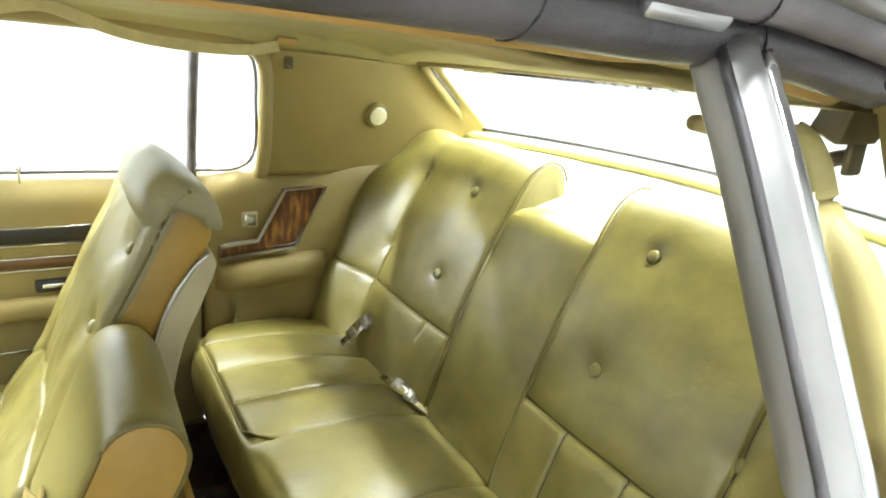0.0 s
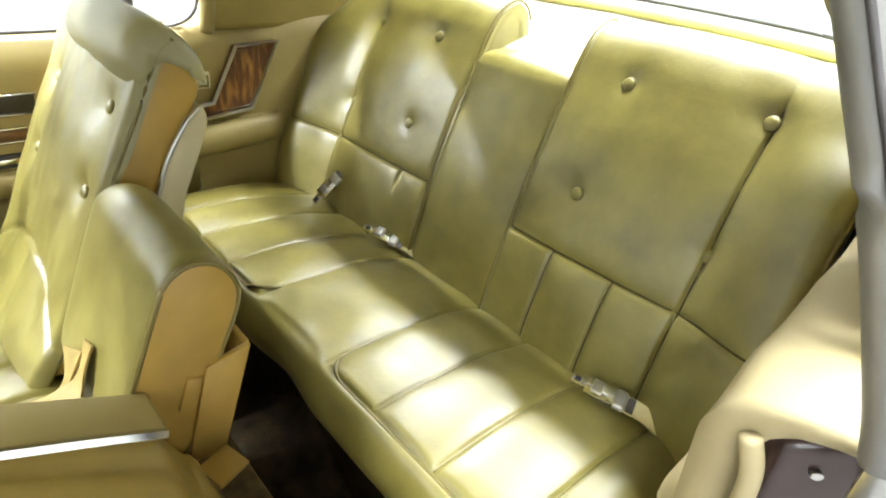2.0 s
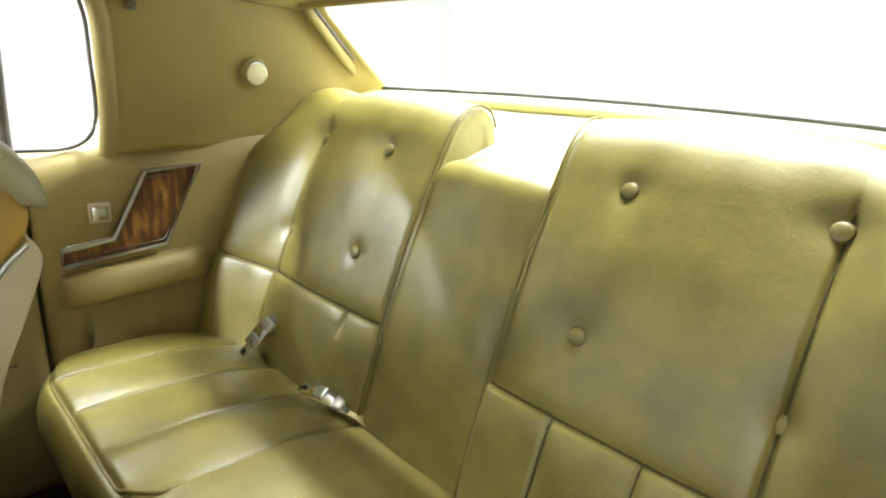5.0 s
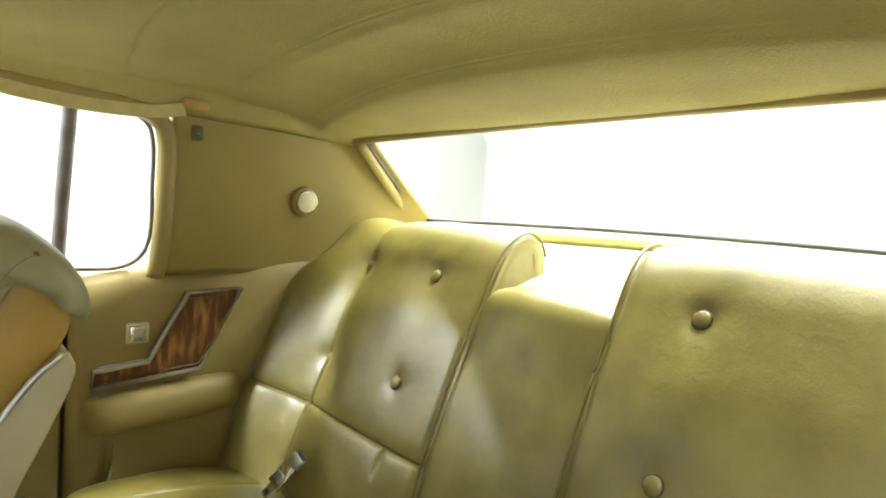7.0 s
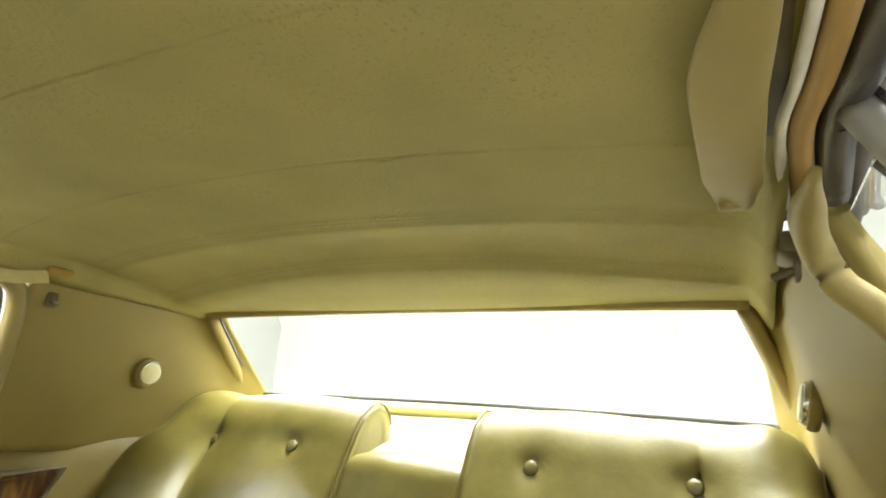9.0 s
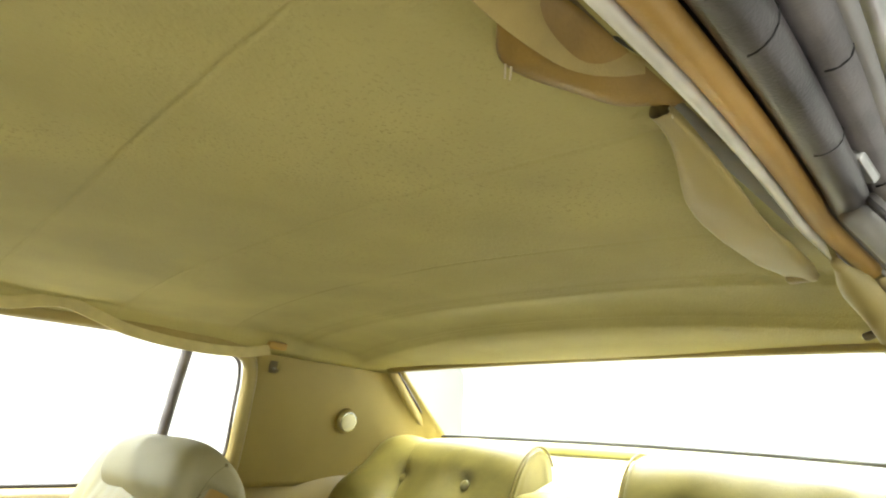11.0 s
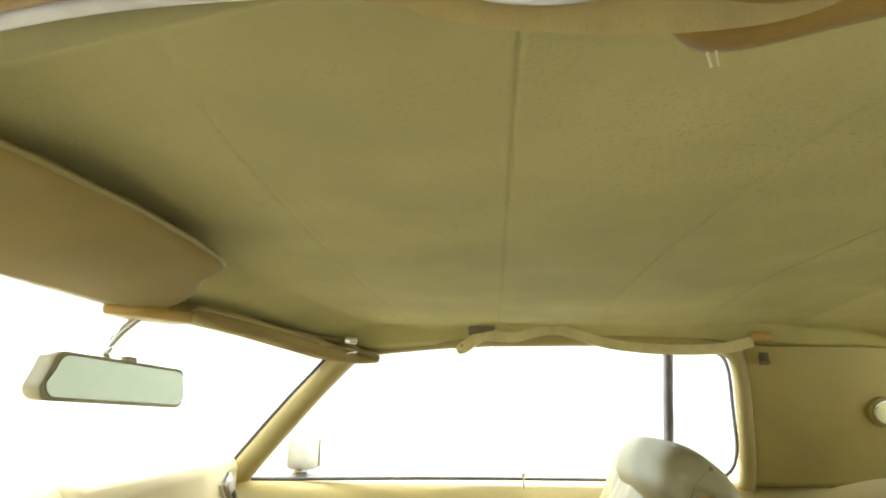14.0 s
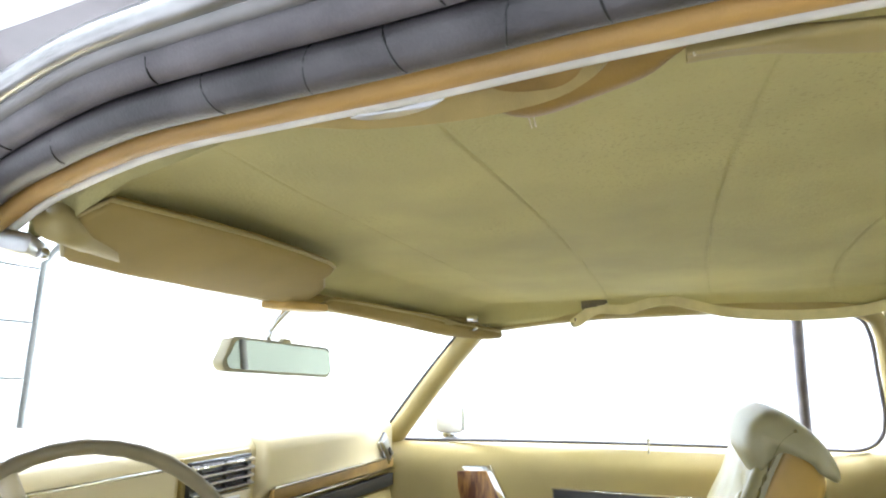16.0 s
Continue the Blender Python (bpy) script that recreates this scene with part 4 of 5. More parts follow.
def driver_glass(u, v):
    z = 0.92 + 0.345 * u
    y = -0.622 - 0.178 * ((1.285 - z) / 0.365) ** 0.9
    x = 0.465 + 0.17 * v
    return (x, y - 0.012 + 0.055 * v * (1 - u), z)


w = grid("window_5", driver_glass, 12, 4, GLASS, thick=(0, -0.004, 0))
w.visible_shadow = False
tagged(w, "clear bowed quarter window on the driver side", "side window", kind="structure")


D_SIDE = [(0.135, 0.952), (0.09, 0.945), (0.045, 0.935), (0.022, 0.926), (0.008, 0.912), (0.0, 0.89), (0.004, 0.80), (0.010, 0.72), (0.012, 0.60), (0.016, 0.26)]


def driver_quarter(u, v):
    o, z = profile_at(D_SIDE, u)[0]
    x = 0.465 + 0.75 * v
    y = -(0.668 + 0.012 * ss(0.62, 0.46, x) + o * (1 - 0.7 * ss(0.62, 0.75, x)) - 0.015 * ss(0.75, 1.0, x))
    bulge = 0.04 * bell(z - 0.68, 0.05) * ss(0.50, 0.58, x) * ss(0.86, 0.74, x)
    return (x, y + bulge, z + (0.012 * ss(0.62, 0.75, x) if z > 0.9 else 0))


# paler than the passenger side because bright light is painted in
dq = grid("wall_quarter_driver", driver_quarter, 70, 50, LIT_TRIM, thick=(0, -0.04, 0))
tagged(dq, "moulded quarter trim with armrest on the driver side, coloured as strongly lit", "quarter trim", kind="structure")
# door jamb with louvred vent
jb = thing("wall_jamb_driver", "maroon painted door jamb with a louvred plastic vent", "door jamb", kind="structure")
part("jamb_panel", slab([(-0.738, 0.905), (-0.80, 0.925), (-0.875, 0.90), (-0.925, 0.82), (-0.94, 0.60), (-0.93, 0.26), (-0.74, 0.26), (-0.735, 0.60)], "x", 0.47, 0.52, 0.012, 3), PAINT, jb, "glossy maroon painted steel")
tube("windlace", [(0.462, -0.718, 0.912), (0.454, -0.726, 0.87), (0.452, -0.726, 0.76), (0.454, -0.726, 0.60), (0.455, -0.726, 0.28)], 0.0075, LIT_TRIM, jb, "cream vinyl windlace in the lit trim colour")
part("vent_plate", slab([(-0.765, 0.835), (-0.895, 0.835), (-0.905, 0.62), (-0.765, 0.62)], "x", 0.462, 0.471, 0.003), VENT, jb, "louvred plastic vent plate")
# flush black bars stand in for the shade inside the vent slots
for k in range(11):
    part("vent_slot_shade", box((0.006, 0.122, 0.005), 0.001, pose(0.4608, -0.832, 0.823 - 0.019 * k, 4, 0, 0)), BLACK, jb)
for y in (-0.80, -0.832, -0.865):
    part("vent_rib", box((0.012, 0.004, 0.205), 0.001, pose(0.4565, y, 0.728)), VENT, jb)
for y, z in ((-0.765, 0.885), (-0.795, 0.893), (-0.83, 0.885)):
    part("screw", disc(0.0042, 0.006, pose(0.467, y, z, 0, 90, 0), 0.0015, 12), STEEL, jb)
for o in jb.children:
    o.matrix_basis = pose(0.462, -0.725, 0, 0, 0, 34) @ Matrix.Diagonal((1, 1.2, 1, 1)) @ pose(-0.462, 0.725, 0)
part("outer_skin", slab([(0.52, 0.90), (1.6, 0.93), (1.6, 0.25), (0.52, 0.25)], "y", -0.955, -0.925, 0.01), PAINT, jb, "maroon rear wing panel")
part("shoulder", slab([(0.50, -0.79), (1.6, -0.74), (1.6, -0.95), (0.50, -0.93)], "z", 0.885, 0.905, 0.008), PAINT, jb, "maroon body shoulder")
tube("sill_moulding", [(0.47, -0.800, 0.925), (0.8, -0.78, 0.94), (1.2, -0.74, 0.95)], 0.010, CHROME, jb)
part("rear_deck", slab([(1.30, -0.80), (2.4, -0.80), (2.4, 0.80), (1.30, 0.80)], "z", 0.93, 0.95, 0.01), PAINT, jb, "maroon boot lid")
part("passenger_skin", slab([(-0.8, 0.93), (1.6, 0.95), (1.6, 0.25), (-0.8, 0.25)], "y", 0.86, 0.89, 0.01), PAINT, jb)
part("passenger_shoulder", slab([(-0.8, 0.735), (1.6, 0.735), (1.6, 0.88), (-0.8, 0.88)], "z", 0.925, 0.945, 0.006), PAINT, jb)
part("firewall", box((0.03, 1.5, 0.6), 0.0, Matrix.Translation((-1.02, 0, 0.60))), BLACK, jb)
part("bonnet", slab([(-1.05, -0.78), (-2.6, -0.82), (-2.6, 0.82), (-1.05, 0.78)], "z", 0.90, 0.925, 0.01), PAINT, jb, "maroon bonnet")
part("rear_bulkhead", slab([(0.93, 0.25), (0.96, 0.60), (1.10, 0.93), (1.13, 0.93), (0.99, 0.60), (0.96, 0.25)], "y", -0.66, 0.66, 0.0), BLACK, jb)
part("sill", box((1.3, 0.14, 0.06), 0.012, Matrix.Translation((-0.17, -0.76, 0.255))), STEEL, jb, "aluminium sill plate")

# ---- lamps, hooks and trims on the pillars and the quarter panel ----
def pillar_lamp(s):
    m = pose(0.919, s * 0.634, 1.120, 90 * s, 0, 0) @ pose(0, 0, 0, 10 * s * s, 0, 0)
    lamp = thing("courtesy_lamp", "round courtesy lamp with cream lens on the rear pillar", "lamp", "pillar lamps")
    part("bezel", disc(0.033, 0.016, None, 0.005, 32), PILLAR, lamp)
    part("rim", disc(0.027, 0.012, Matrix.Translation((0, 0, 0.008)), 0.003, 32), CHROME, lamp, "thin bright ring")
    part("lens", disc(0.0235, 0.012, Matrix.Translation((0, 0, 0.011)), 0.004, 32), LENS, lamp, "cream plastic lens")
    lamp.matrix_basis = m
    return lamp


pillar_lamp(1), pillar_lamp(-1)


def coat_hook(s):
    h = thing("coat_hook", "small brown plastic coat hook under the roof edge", "hook", "coat hooks")
    part("plate", box((0.022, 0.006, 0.030), 0.003), DULL, h)
    part("peg", box((0.010, 0.022, 0.008), 0.003, pose(0, -0.012 * s, -0.008, 20 * s, 0, 0)), DULL, h)
    h.matrix_basis = pose(0.669, s * 0.610, 1.236)


coat_hook(1), coat_hook(-1)

inlay = thing("quarter_inlay", "burl wood inlay with bright chrome frame on the quarter trim", "trim inlay")
INLAY = [(0.788, 0.926), (0.680, 0.918), (0.610, 0.784), (0.517, 0.775), (0.515, 0.742), (0.709, 0.760)]
wall_y = lambda x: YP - 0.02 * ss(0.66, 0.95, x)
part("wood_panel", slab(INLAY, "y", 0.652, 0.672, 0.0), WOOD, inlay, "orange and brown burl wood", smooth=False)
tube("frame", [(x, wall_y(x) - 0.018, z) for x, z in INLAY] , 0.0052, STEEL, inlay, smooth=0, closed=True, sides=8)
tube("inner_line", [(0.66 + (x - 0.66) * 0.93, wall_y(x) - 0.0165, 0.835 + (z - 0.835) * 0.86) for x, z in INLAY], 0.0014, CHROME, inlay, smooth=0, closed=True, sides=6)
badge = thing("square_badge", "small square chrome badge on the quarter trim", "badge")
part("plate", box((0.040, 0.010, 0.040), 0.003, pose(0.592, 0.663, 0.840)), SHELL, badge)
part("rim", box((0.030, 0.006, 0.030), 0.002, pose(0.592, 0.657, 0.840)), CHROME, badge)
part("centre", box((0.016, 0.004, 0.016), 0.002, pose(0.592, 0.6535, 0.840)), STEEL, badge)


def armrest_pad(u, v):
    a = 2 * math.pi * u
    x = 0.505 + 0.30 * v
    k = (1 - abs(2 * v - 1) ** 6) ** 0.5
    return (x, YP + 0.005 - 0.045 * k * max(0, math.cos(a)) ** 0.6 + 0.02 * max(0, -math.cos(a)), 0.685 + 0.040 * math.sin(a) * (0.7 + 0.3 * k) + 0.02 * v)


ar = thing("side_armrest", "padded beige side armrest moulded on the quarter trim", "armrest")
grid("pad", armrest_pad, 32, 30, TRIM, ar, wrap_u=True)

# ---- passenger door fittings ----
df = thing("door_fittings", "black and wood trim strips with chrome handle on the passenger door", "door trim")
dy = lambda x: YP - (0.66 - door_line(x))
part("black_insert", box((0.36, 0.008, 0.034), 0.003, pose(0.065, dy(0) + 0.001, 0.828)), BLACK, df, "black padded insert")
tube("insert_frame", [(-0.118, dy(-0.1) - 0.004, 0.848), (0.247, dy(0.2) - 0.004, 0.848), (0.247, dy(0.2) - 0.004, 0.808), (-0.118, dy(-0.1) - 0.004, 0.808)], 0.0035, CHROME, df, smooth=0, closed=True, sides=6)
part("wood_strip", box((0.62, 0.008, 0.022), 0.002, pose(0.05, dy(0), 0.765)), DARKWOOD, df, "thin dark wood strip")
tube("strip_edge", [(-0.30, dy(-0.3) - 0.004, 0.779), (0.0, dy(0) - 0.004, 0.779), (0.36, dy(0.3) - 0.004, 0.779)], 0.003, CHROME, df, sides=6)
tube("strip_edge", [(-0.30, dy(-0.3) - 0.004, 0.751), (0.0, dy(0) - 0.004, 0.751), (0.36, dy(0.3) - 0.004, 0.751)], 0.003, CHROME, df, sides=6)
part("handle_cup", box((0.085, 0.014, 0.030), 0.005, pose(0.17, dy(0) - 0.002, 0.712)), BLACK, df)
part("door_handle", box((0.060, 0.012, 0.012), 0.004, pose(0.17, dy(0) - 0.009, 0.714)), CHROME, df, "chrome pull handle")
part("ledge_pad", box((0.72, 0.05, 0.05), 0.02, pose(0.02, dy(0) - 0.012, 0.665), 3), TRIM, df, "padded beige armrest")
part("lower_line", box((0.80, 0.006, 0.006), 0.002, pose(0.02, dy(0) - 0.002, 0.56)), CHROME, df)
part("speaker_frame", slab([(-0.430, 0.892), (-0.272, 0.900), (-0.228, 0.812), (-0.240, 0.775), (-0.390, 0.775)], "y", 0.640, 0.662, 0.004), CHROME, df, "chrome framed trim plate")
part("speaker_wood", slab([(-0.375, 0.882), (-0.282, 0.886), (-0.244, 0.808), (-0.255, 0.785), (-0.345, 0.785)], "y", 0.636, 0.645, 0.002), WOOD, df)
knob = thing("lock_knob", "small chrome door lock knob on the belt ledge", "lock knob")
part("stem", disc(0.003, 0.03, pose(0.122, 0.684, 0.955), 0.0, 10), CHROME, knob)
part("cap", disc(0.006, 0.008, pose(0.122, 0.684, 0.972), 0.002, 14), CHROME, knob)
em = thing("door_mirror", "chrome rectangular outside mirror on the passenger door", "mirror")
# pale paint stands in for bright reflections in the chrome shell
part("shell", box((0.085, 0.13, 0.085), 0.016, pose(-0.46, 0.85, 1.005, 0, 0, 12)), PAINTED, em)
part("foot", box((0.04, 0.03, 0.06), 0.008, pose(-0.46, 0.83, 0.950)), CHROME, em)
part("pane", box((0.004, 0.115, 0.07), 0.002, pose(-0.417, 0.859, 1.005, 0, 0, 12)), DOORMIRROR, em, "mirror glass")


# ---- dashboard ----
dash = thing("dashboard", "cream padded dashboard with chrome vents and dark lower trim", "dashboard")
DASH = [(-0.47, 0.985), (-0.485, 1.003), (-0.53, 1.010), (-0.75, 1.0), (-0.96, 0.955), (-0.96, 0.90), (-0.52, 0.86), (-0.47, 0.905)]


def dash_block(name, y0, y1, lift=0.0):
    bm = slab([(x, z + (lift if z > 0.93 else 0)) for x, z in DASH], "y", y0, y1, 0.014, 3)
    return part(name, bm, CREAM, dash, "cream padded dashboard top")


dash_block("pad", 0.060, 0.590)
dash_block("cluster_hood", -0.60, -0.155, 0.006)
part("centre_pad", slab([(-0.50, 0.985), (-0.52, 1.006), (-0.75, 1.0), (-0.96, 0.955), (-0.96, 0.90), (-0.50, 0.86)], "y", -0.158, 0.068, 0.008, 2), CREAM, dash)
part("vent_recess", box((0.012, 0.165, 0.10), 0.004, pose(-0.497, -0.045, 0.935)), TRIM, dash)
vent = part("vent", box((0.016, 0.150, 0.058), 0.003, pose(-0.490, -0.045, 0.948)), BLACK, dash, "black air vent")
for k in range(4):
    part("vane", box((0.020, 0.146, 0.004), 0.001, pose(-0.482, -0.045, 0.970 - 0.014 * k, 0, 20, 0)), CHROME if k == 0 else STEEL, vent)
for y in (-0.10, -0.045, 0.01):
    part("post", box((0.018, 0.003, 0.05), 0.001, pose(-0.4835, y, 0.948)), BLACK, vent)
part("script_plate", box((0.010, 0.150, 0.022), 0.002, pose(-0.486, -0.045, 0.904)), SHELL, dash)
part("script_bar", box((0.004, 0.085, 0.008), 0.001, pose(-0.4795, -0.045, 0.905)), STEEL, dash, "unreadable chrome script")
part("cluster", slab([(-0.475, 0.972), (-0.475, 0.90), (-0.49, 0.90), (-0.49, 0.972)], "y", -0.56, -0.175, 0.002), BLACK, dash, "dark instrument face")
part("cluster_frame", box((0.006, 0.40, 0.006), 0.002, pose(-0.471, -0.365, 0.976)), CHROME, dash)
sv = part("side_vent", box((0.014, 0.040, 0.085), 0.005, pose(-0.466, 0.535, 0.932, 40, 0, 0)), CHROME, dash, "upright chrome side vent")
part("slot", box((0.004, 0.026, 0.062), 0.002, pose(-0.458, 0.535, 0.932, 40, 0, 0)), STEEL, sv)
part("slot_dark", box((0.004, 0.012, 0.022), 0.001, pose(-0.4555, 0.542, 0.924, 40, 0, 0)), BLACK, sv)
for z, mt, hh in ((0.893, BROWNED, 0.022), (0.877, CHROME, 0.004), (0.908, CHROME, 0.004), (0.850, BLACK, 0.03)):
    part("trim_strip", box((0.012, 0.50, hh), 0.001, pose(-0.468 + (0.004 if mt is CHROME else 0), 0.325, z)), mt, dash)
part("lower_panel", slab([(-0.49, 0.87), (-0.47, 0.80), (-0.55, 0.55), (-0.62, 0.55), (-0.60, 0.87)], "y", -0.60, 0.60, 0.01), TRIM, dash, "beige lower dash panel")

dash.matrix_basis = pose(-0.068, 0.017, 0.010)

# ---- steering wheel ----
sw = thing("steering_wheel", "thin beige ribbed steering wheel on its column", "steering wheel")
WM = pose(-0.275, -0.450, 0.876, 0, 64, 0)
R = 0.200
rim_pts = [(R * math.cos(a), R * math.sin(a), 0) for a in np.linspace(0, 2 * math.pi, 73)[:-1]]
rim = tube("rim", rim_pts, lambda u: 0.0088 + 0.0004 * math.cos(u * 2 * math.pi * 36), WHEEL, sw, "beige plastic rim", sides=12, smooth=2, closed=True)
for a in (200, 340):
    tube("spoke", [(0.04 * math.cos(radians(a)), 0.04 * math.sin(radians(a)), -0.02), (0.12 * math.cos(radians(a)), 0.12 * math.sin(radians(a)), -0.016), (R * math.cos(radians(a)), R * math.sin(radians(a)), 0)], 0.010, SHELL, sw, flat=0.6)
part("hub", disc(0.055, 0.04, Matrix.Translation((0, 0, -0.02)), 0.01, 28), HEADREST, sw, "padded horn hub")
part("column", disc(0.028, 0.32, Matrix.Translation((0, 0, -0.19)), 0.004, 20), TRIM, sw, "beige steering column")
part("lever", disc(0.006, 0.16, pose(0.06, 0.09, -0.06, 60, 0, 20), 0.001, 10), CHROME, sw, "chrome column lever")
sw.matrix_basis = WM

# ---- inside mirror ----
im = thing("inside_mirror", "oval-cornered inside mirror on a bent chrome stalk", "mirror")


def mirror_shape(w, h, n=8):
    pts = []
    for cx, cy, a0 in ((w - 0.016, h - 0.016, 0), (-w + 0.012, h - 0.016, 90), (-w + 0.002, -h + 0.016, 180), (w - 0.008, -h + 0.016, 270)):
        pts += [(cx + 0.016 * math.cos(radians(a0 + 90 * k / n)), cy + 0.016 * math.sin(radians(a0 + 90 * k / n))) for k in range(n + 1)]
    return pts


part("case", slab(mirror_shape(0.129, 0.029), "x", -0.014, 0.010, 0.004), HEADREST, im, "beige mirror case")
part("pane", slab(mirror_shape(0.123, 0.024), "x", 0.009, 0.0125, 0.0), MIRROR, im, "silvered glass", smooth=False)
part("day_night_tab", box((0.012, 0.022, 0.010), 0.003, Matrix.Translation((0.004, 0.0, 0.030))), HEADREST, im)
im.matrix_basis = pose(-0.450, -0.013, 1.159, -2.2, 3.0, -4)
st = thing("mirror_bracket", "beige mirror bracket with bent chrome stalk under the header", "bracket")
tube("stalk", [(-0.455, -0.038, 1.176), (-0.462, -0.037, 1.196), (-0.450, -0.034, 1.222), (-0.425, -0.022, 1.252)], 0.0058, CHROME, st)
part("foot", slab([(-0.445, -0.085), (-0.40, -0.07), (-0.375, 0.02), (-0.415, 0.03), (-0.45, -0.03)], "z", 1.242, 1.258, 0.005), TAN, st, "beige moulded bracket foot")

# ---- sun visors ----
def visor(name_label, corners, tilt):
    v = thing("sun_visor", name_label, "sun visor", "sun visors")
    ring = [Vector(c) for c in corners]
    cen = sum(ring, Vector()) / len(ring)
    rings = []
    for k, off in ((0.90, -0.008), (0.975, -0.006), (1.0, 0.0), (0.975, 0.006), (0.90, 0.008)):
        rings.append([tuple(cen + (p - cen) * k + Vector((0, 0, off))) for p in ring])
    loft("panel", rings, VISOR, v)
    tube("welt", [tuple(p) for p in ring], 0.0025, TRIM, v, "beige edge welt", smooth=0, closed=True, sides=6)
    return v


dv = visor("olive-tan driver sun visor folded up under the header", [
    (-0.240, -0.535, 1.280), (-0.236, -0.46, 1.283), (-0.236, -0.35, 1.287), (-0.242, -0.25, 1.289), (-0.249, -0.175, 1.289), (-0.258, -0.145, 1.288), (-0.275, -0.128, 1.286), (-0.302, -0.108, 1.283), (-0.322, -0.078, 1.280), (-0.340, -0.050, 1.277),
    (-0.375, -0.025, 1.270), (-0.402, -0.015, 1.263), (-0.414, -0.055, 1.258), (-0.412, -0.16, 1.256), (-0.398, -0.28, 1.252), (-0.366, -0.42, 1.246), (-0.325, -0.515, 1.241), (-0.275, -0.552, 1.258)], 0)
part("pivot", box((0.05, 0.05, 0.020), 0.006, pose(-0.330, -0.560, 1.243, 0, 10, 40)), STEEL, dv, "worn metal visor pivot")
part("pivot_screw", disc(0.006, 0.01, pose(-0.315, -0.540, 1.236), 0.002, 12), CHROME, dv)
pv = visor("olive-tan passenger sun visor folded up under the header", [
    (-0.205, 0.552, 1.236), (-0.250, 0.520, 1.246), (-0.310, 0.45, 1.259), (-0.338, 0.33, 1.266), (-0.356, 0.20, 1.268), (-0.366, 0.10, 1.268), (-0.374, 0.03, 1.267),
    (-0.400, 0.03, 1.260), (-0.402, 0.08, 1.257), (-0.395, 0.20, 1.253), (-0.378, 0.35, 1.247), (-0.335, 0.51, 1.233), (-0.250, 0.575, 1.226), (-0.210, 0.570, 1.228)], 0)
part("pivot", box((0.03, 0.05, 0.016), 0.005, pose(-0.262, 0.487, 1.266, 0, 0, 25)), CHROME, pv, "chrome visor pivot")
part("vanity_edge", box((0.006, 0.12, 0.004), 0.001, pose(-0.275, 0.500, 1.240, 0, 0, 40)), CHROME, pv)

# ---- shoulder belts stowed along the roof edges ----
pb = thing("shoulder_belt", "cream shoulder belt stowed along the passenger roof edge", "seat belt", "shoulder belts")
ribbon("webbing", [(0.030, 0.556, 1.288), (0.005, 0.552, 1.270), (-0.018, 0.550, 1.254), (-0.008, 0.550, 1.256), (0.020, 0.552, 1.276), (0.045, 0.553, 1.284), (0.080, 0.554, 1.281), (0.110, 0.555, 1.281), (0.145, 0.555, 1.290), (0.183, 0.555, 1.298), (0.210, 0.555, 1.296), (0.250, 0.556, 1.284), (0.315, 0.557, 1.265), (0.40, 0.558, 1.254), (0.49, 0.560, 1.251), (0.57, 0.565, 1.256), (0.632, 0.570, 1.270)],
       0.023, [(0, 0.15, 1)] * 17, WEB, pb, thick=0.003)
part("front_clip", box((0.062, 0.030, 0.026), 0.006, pose(0.030, 0.566, 1.298, 10, 0, 0)), DULL, pb, "dull metal belt clip")
part("buckle_end", box((0.030, 0.022, 0.012), 0.004, pose(0.050, 0.562, 1.290, 0, -10, 0)), WEB, pb)
part("rear_anchor", box((0.05, 0.028, 0.020), 0.006, pose(0.652, 0.580, 1.283, 12, 0, 0)), TAN, pb, "brown plastic anchor cover")
part("keeper", box((0.030, 0.014, 0.014), 0.003, pose(0.195, 0.571, 1.296)), SHELL, pb)

db = thing("shoulder_belt", "tan shoulder belt drooping from the driver roof edge", "seat belt", "shoulder belts")
ribbon("webbing", [(-0.045, -0.612, 1.292), (0.013, -0.597, 1.288), (0.046, -0.585, 1.286), (0.091, -0.577, 1.285), (0.126, -0.575, 1.285), (0.162, -0.578, 1.286), (0.183, -0.587, 1.289), (0.193, -0.598, 1.291)],
       0.019, [(0, -0.75, 0.65)] * 8, WEBTAN, db, thick=0.003)
bm = slab([tuple(p) for p in spline([(-0.046, -0.002), (-0.030, 0.006), (0.0, 0.010), (0.030, 0.006), (0.046, -0.004), (0.030, -0.006), (0.0, -0.003), (-0.030, -0.006)], 3)], "z", -0.004, 0.004, 0.003, 2)
bm.transform(pose(0.075, -0.594, 1.280, -45, 0, 0) @ Matrix.Diagonal((0.70, 0.45, 0.7, 1)))
part("tongue", bm, STEEL, db, "polished chrome belt tongue")
# black bar put in as the shade of the recess behind the tongue
part("tongue_shade", box((0.085, 0.010, 0.005), 0.002, pose(0.085, -0.599, 1.287, -45, 0, 0)), BLACK, db)

FLAP_LOW = spline([(0.107, -0.569, 1.288), (0.124, -0.562, 1.285), (0.146, -0.549, 1.281), (0.184, -0.560, 1.281), (0.218, -0.573, 1.283), (0.240, -0.592, 1.286)], 6)
FLAP_TOP = spline([(0.104, -0.578, 1.292), (0.150, -0.592, 1.292), (0.197, -0.598, 1.293), (0.244, -0.600, 1.291)], 10)


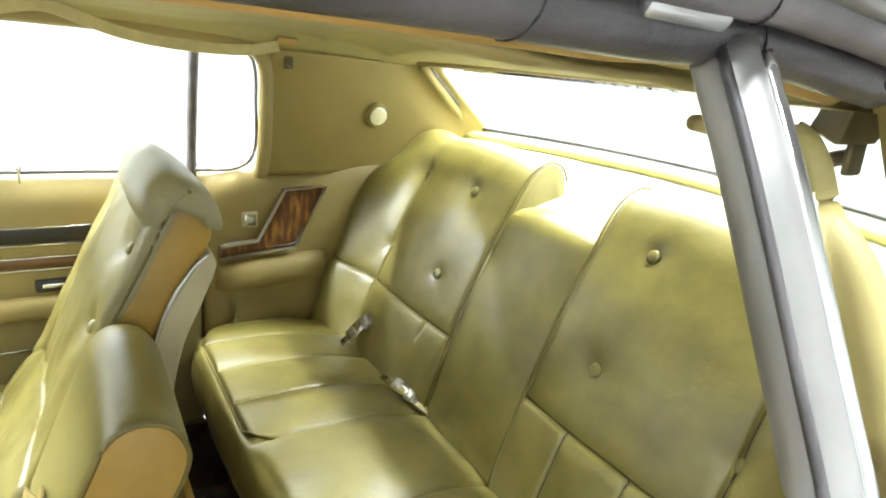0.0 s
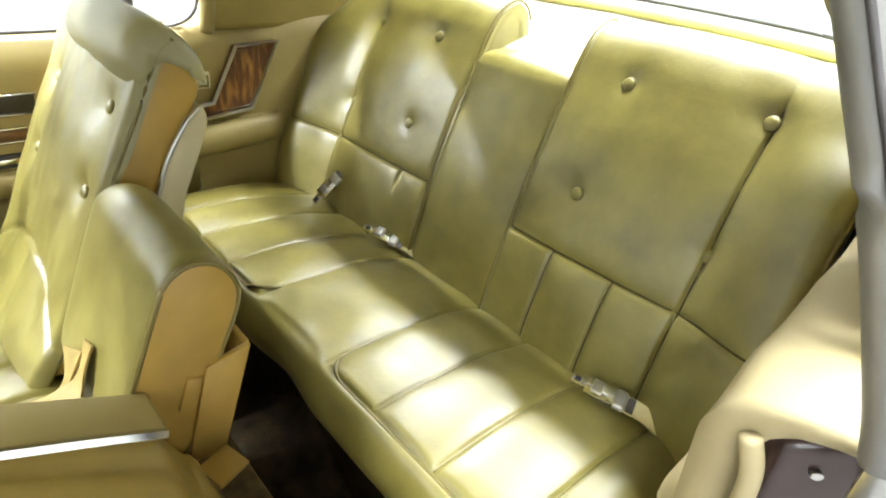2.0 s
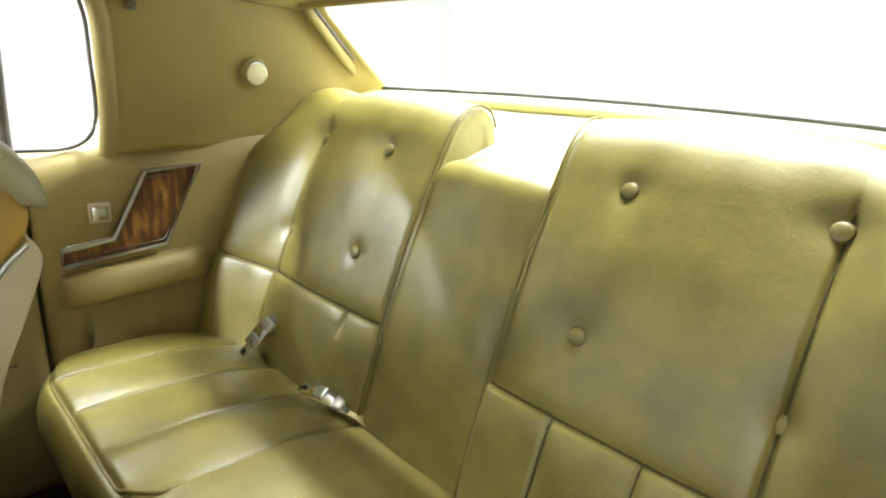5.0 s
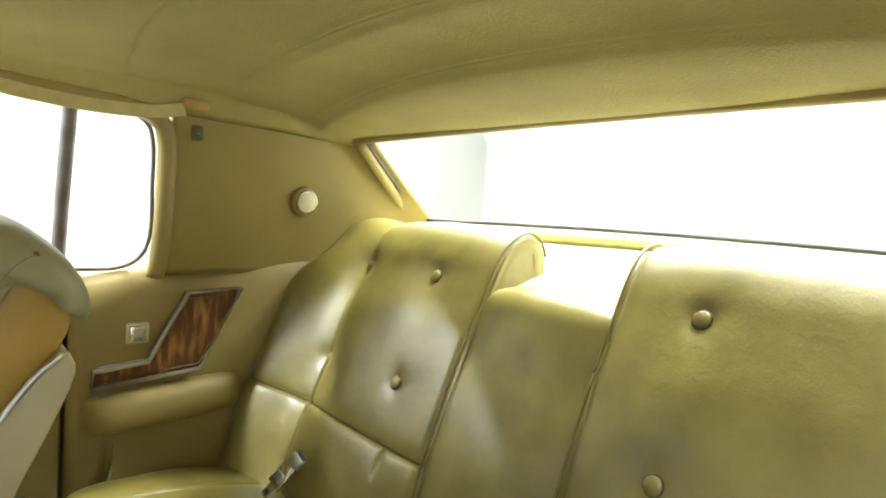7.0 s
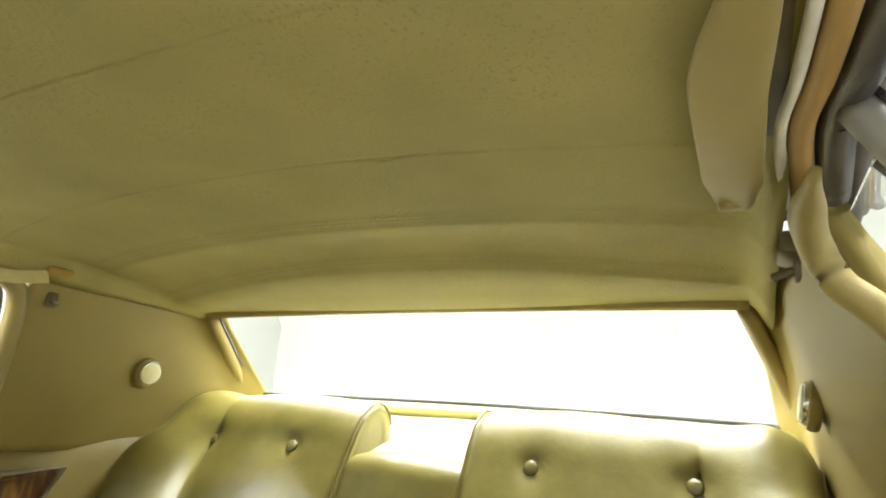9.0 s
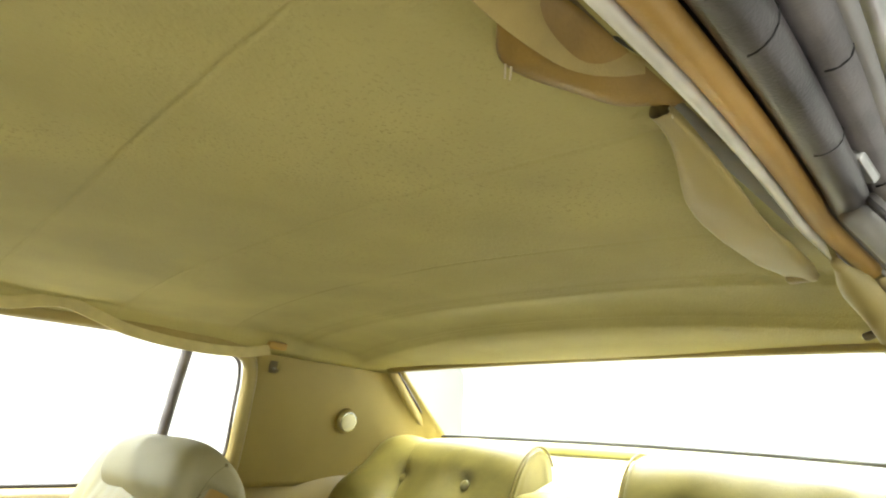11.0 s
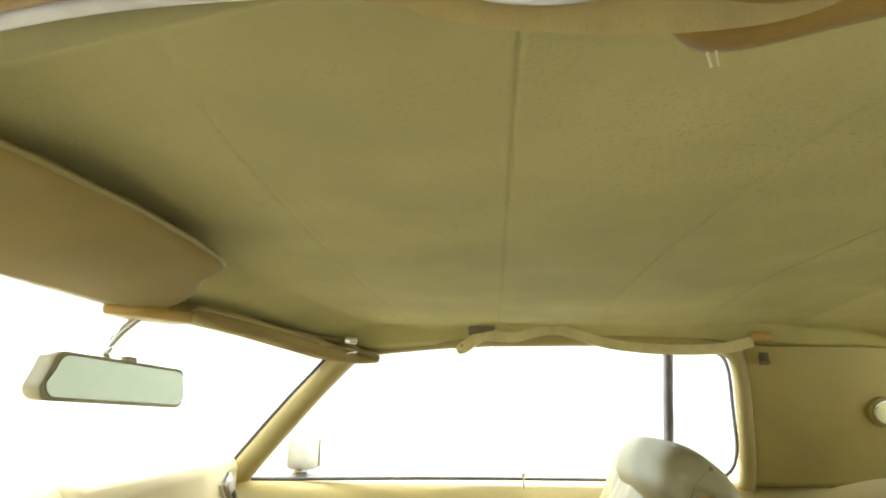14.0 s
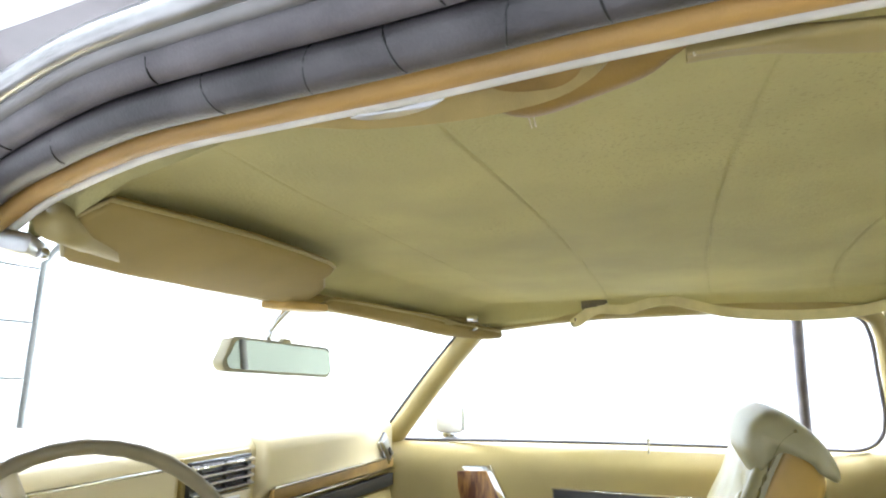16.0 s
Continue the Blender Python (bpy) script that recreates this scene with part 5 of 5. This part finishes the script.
def flap(u, v):
    """Torn vinyl cover hanging from the rail."""
    a, b = FLAP_TOP[round(u * 30)], FLAP_LOW[round(u * 30)]
    q = a + (b - a) * v
    belly = 0.010 * math.sin(math.pi * v) * math.sin(math.pi * u)
    return (q[0] + 0.004 * noise.noise(Vector((u * 5, v * 3, 1))), q[1] + belly * 0.5, q[2] - belly * 0.7)


fp = thing("torn_trim_flap", "torn brown vinyl trim flap sagging below the driver roof edge", "trim flap")
grid("flap", flap, 30, 12, BROWNED, fp, thick=(0, 0.0, 0.0025))
# black block stands in for shade in the opening above the flap
part("gap_shade", box((0.045, 0.010, 0.008), 0.003, pose(0.192, -0.600, 1.293, -20, 0, -10)), BLACK, fp)
for x, y, z in ((0.145, -0.550, 1.281), (0.238, -0.590, 1.286), (0.148, -0.551, 1.281)):
    part("thread", disc(0.0006, 0.007, pose(x, y, z - 0.004, 12, 2000 * (x - 0.152), 0), 0.0, 6), SHELL, fp, "loose pale threads")


def sleeve(u, v):
    """A flattened vinyl sheath, a little crumpled, hanging free at its rear end."""
    a = 2 * math.pi * v
    x = 0.235 + 0.345 * u
    w = 0.006 + 0.016 * ss(0.0, 0.45, u) - 0.006 * ss(0.85, 1.0, u)
    yc = -0.585 + 0.024 * ss(0.0, 0.5, u)
    sx, sz = math.copysign(abs(math.cos(a)) ** 0.6, math.cos(a)), math.copysign(abs(math.sin(a)) ** 0.7, math.sin(a))
    z = 1.284 - 0.010 * ss(0.0, 0.7, u) + 0.005 * sz + 0.15 * w * sx
    return (x, yc + w * sx, z + 0.003 * noise.noise(Vector((x * 18, sx, sz))))


slv = thing("belt_sleeve", "flat drooping beige vinyl belt sleeve along the driver roof edge", "belt cover")
grid("sleeve", sleeve, 34, 24, TRIM, slv, wrap_v=True)
part("rear_anchor", box((0.06, 0.022, 0.022), 0.005, pose(0.662, -0.606, 1.250, 12, 0, 0)), DULL, slv, "brown plastic anchor cover")
part("end_tab", box((0.014, 0.026, 0.009), 0.003, pose(0.583, -0.561, 1.272, 0, 0, 0)), TRIM, slv)
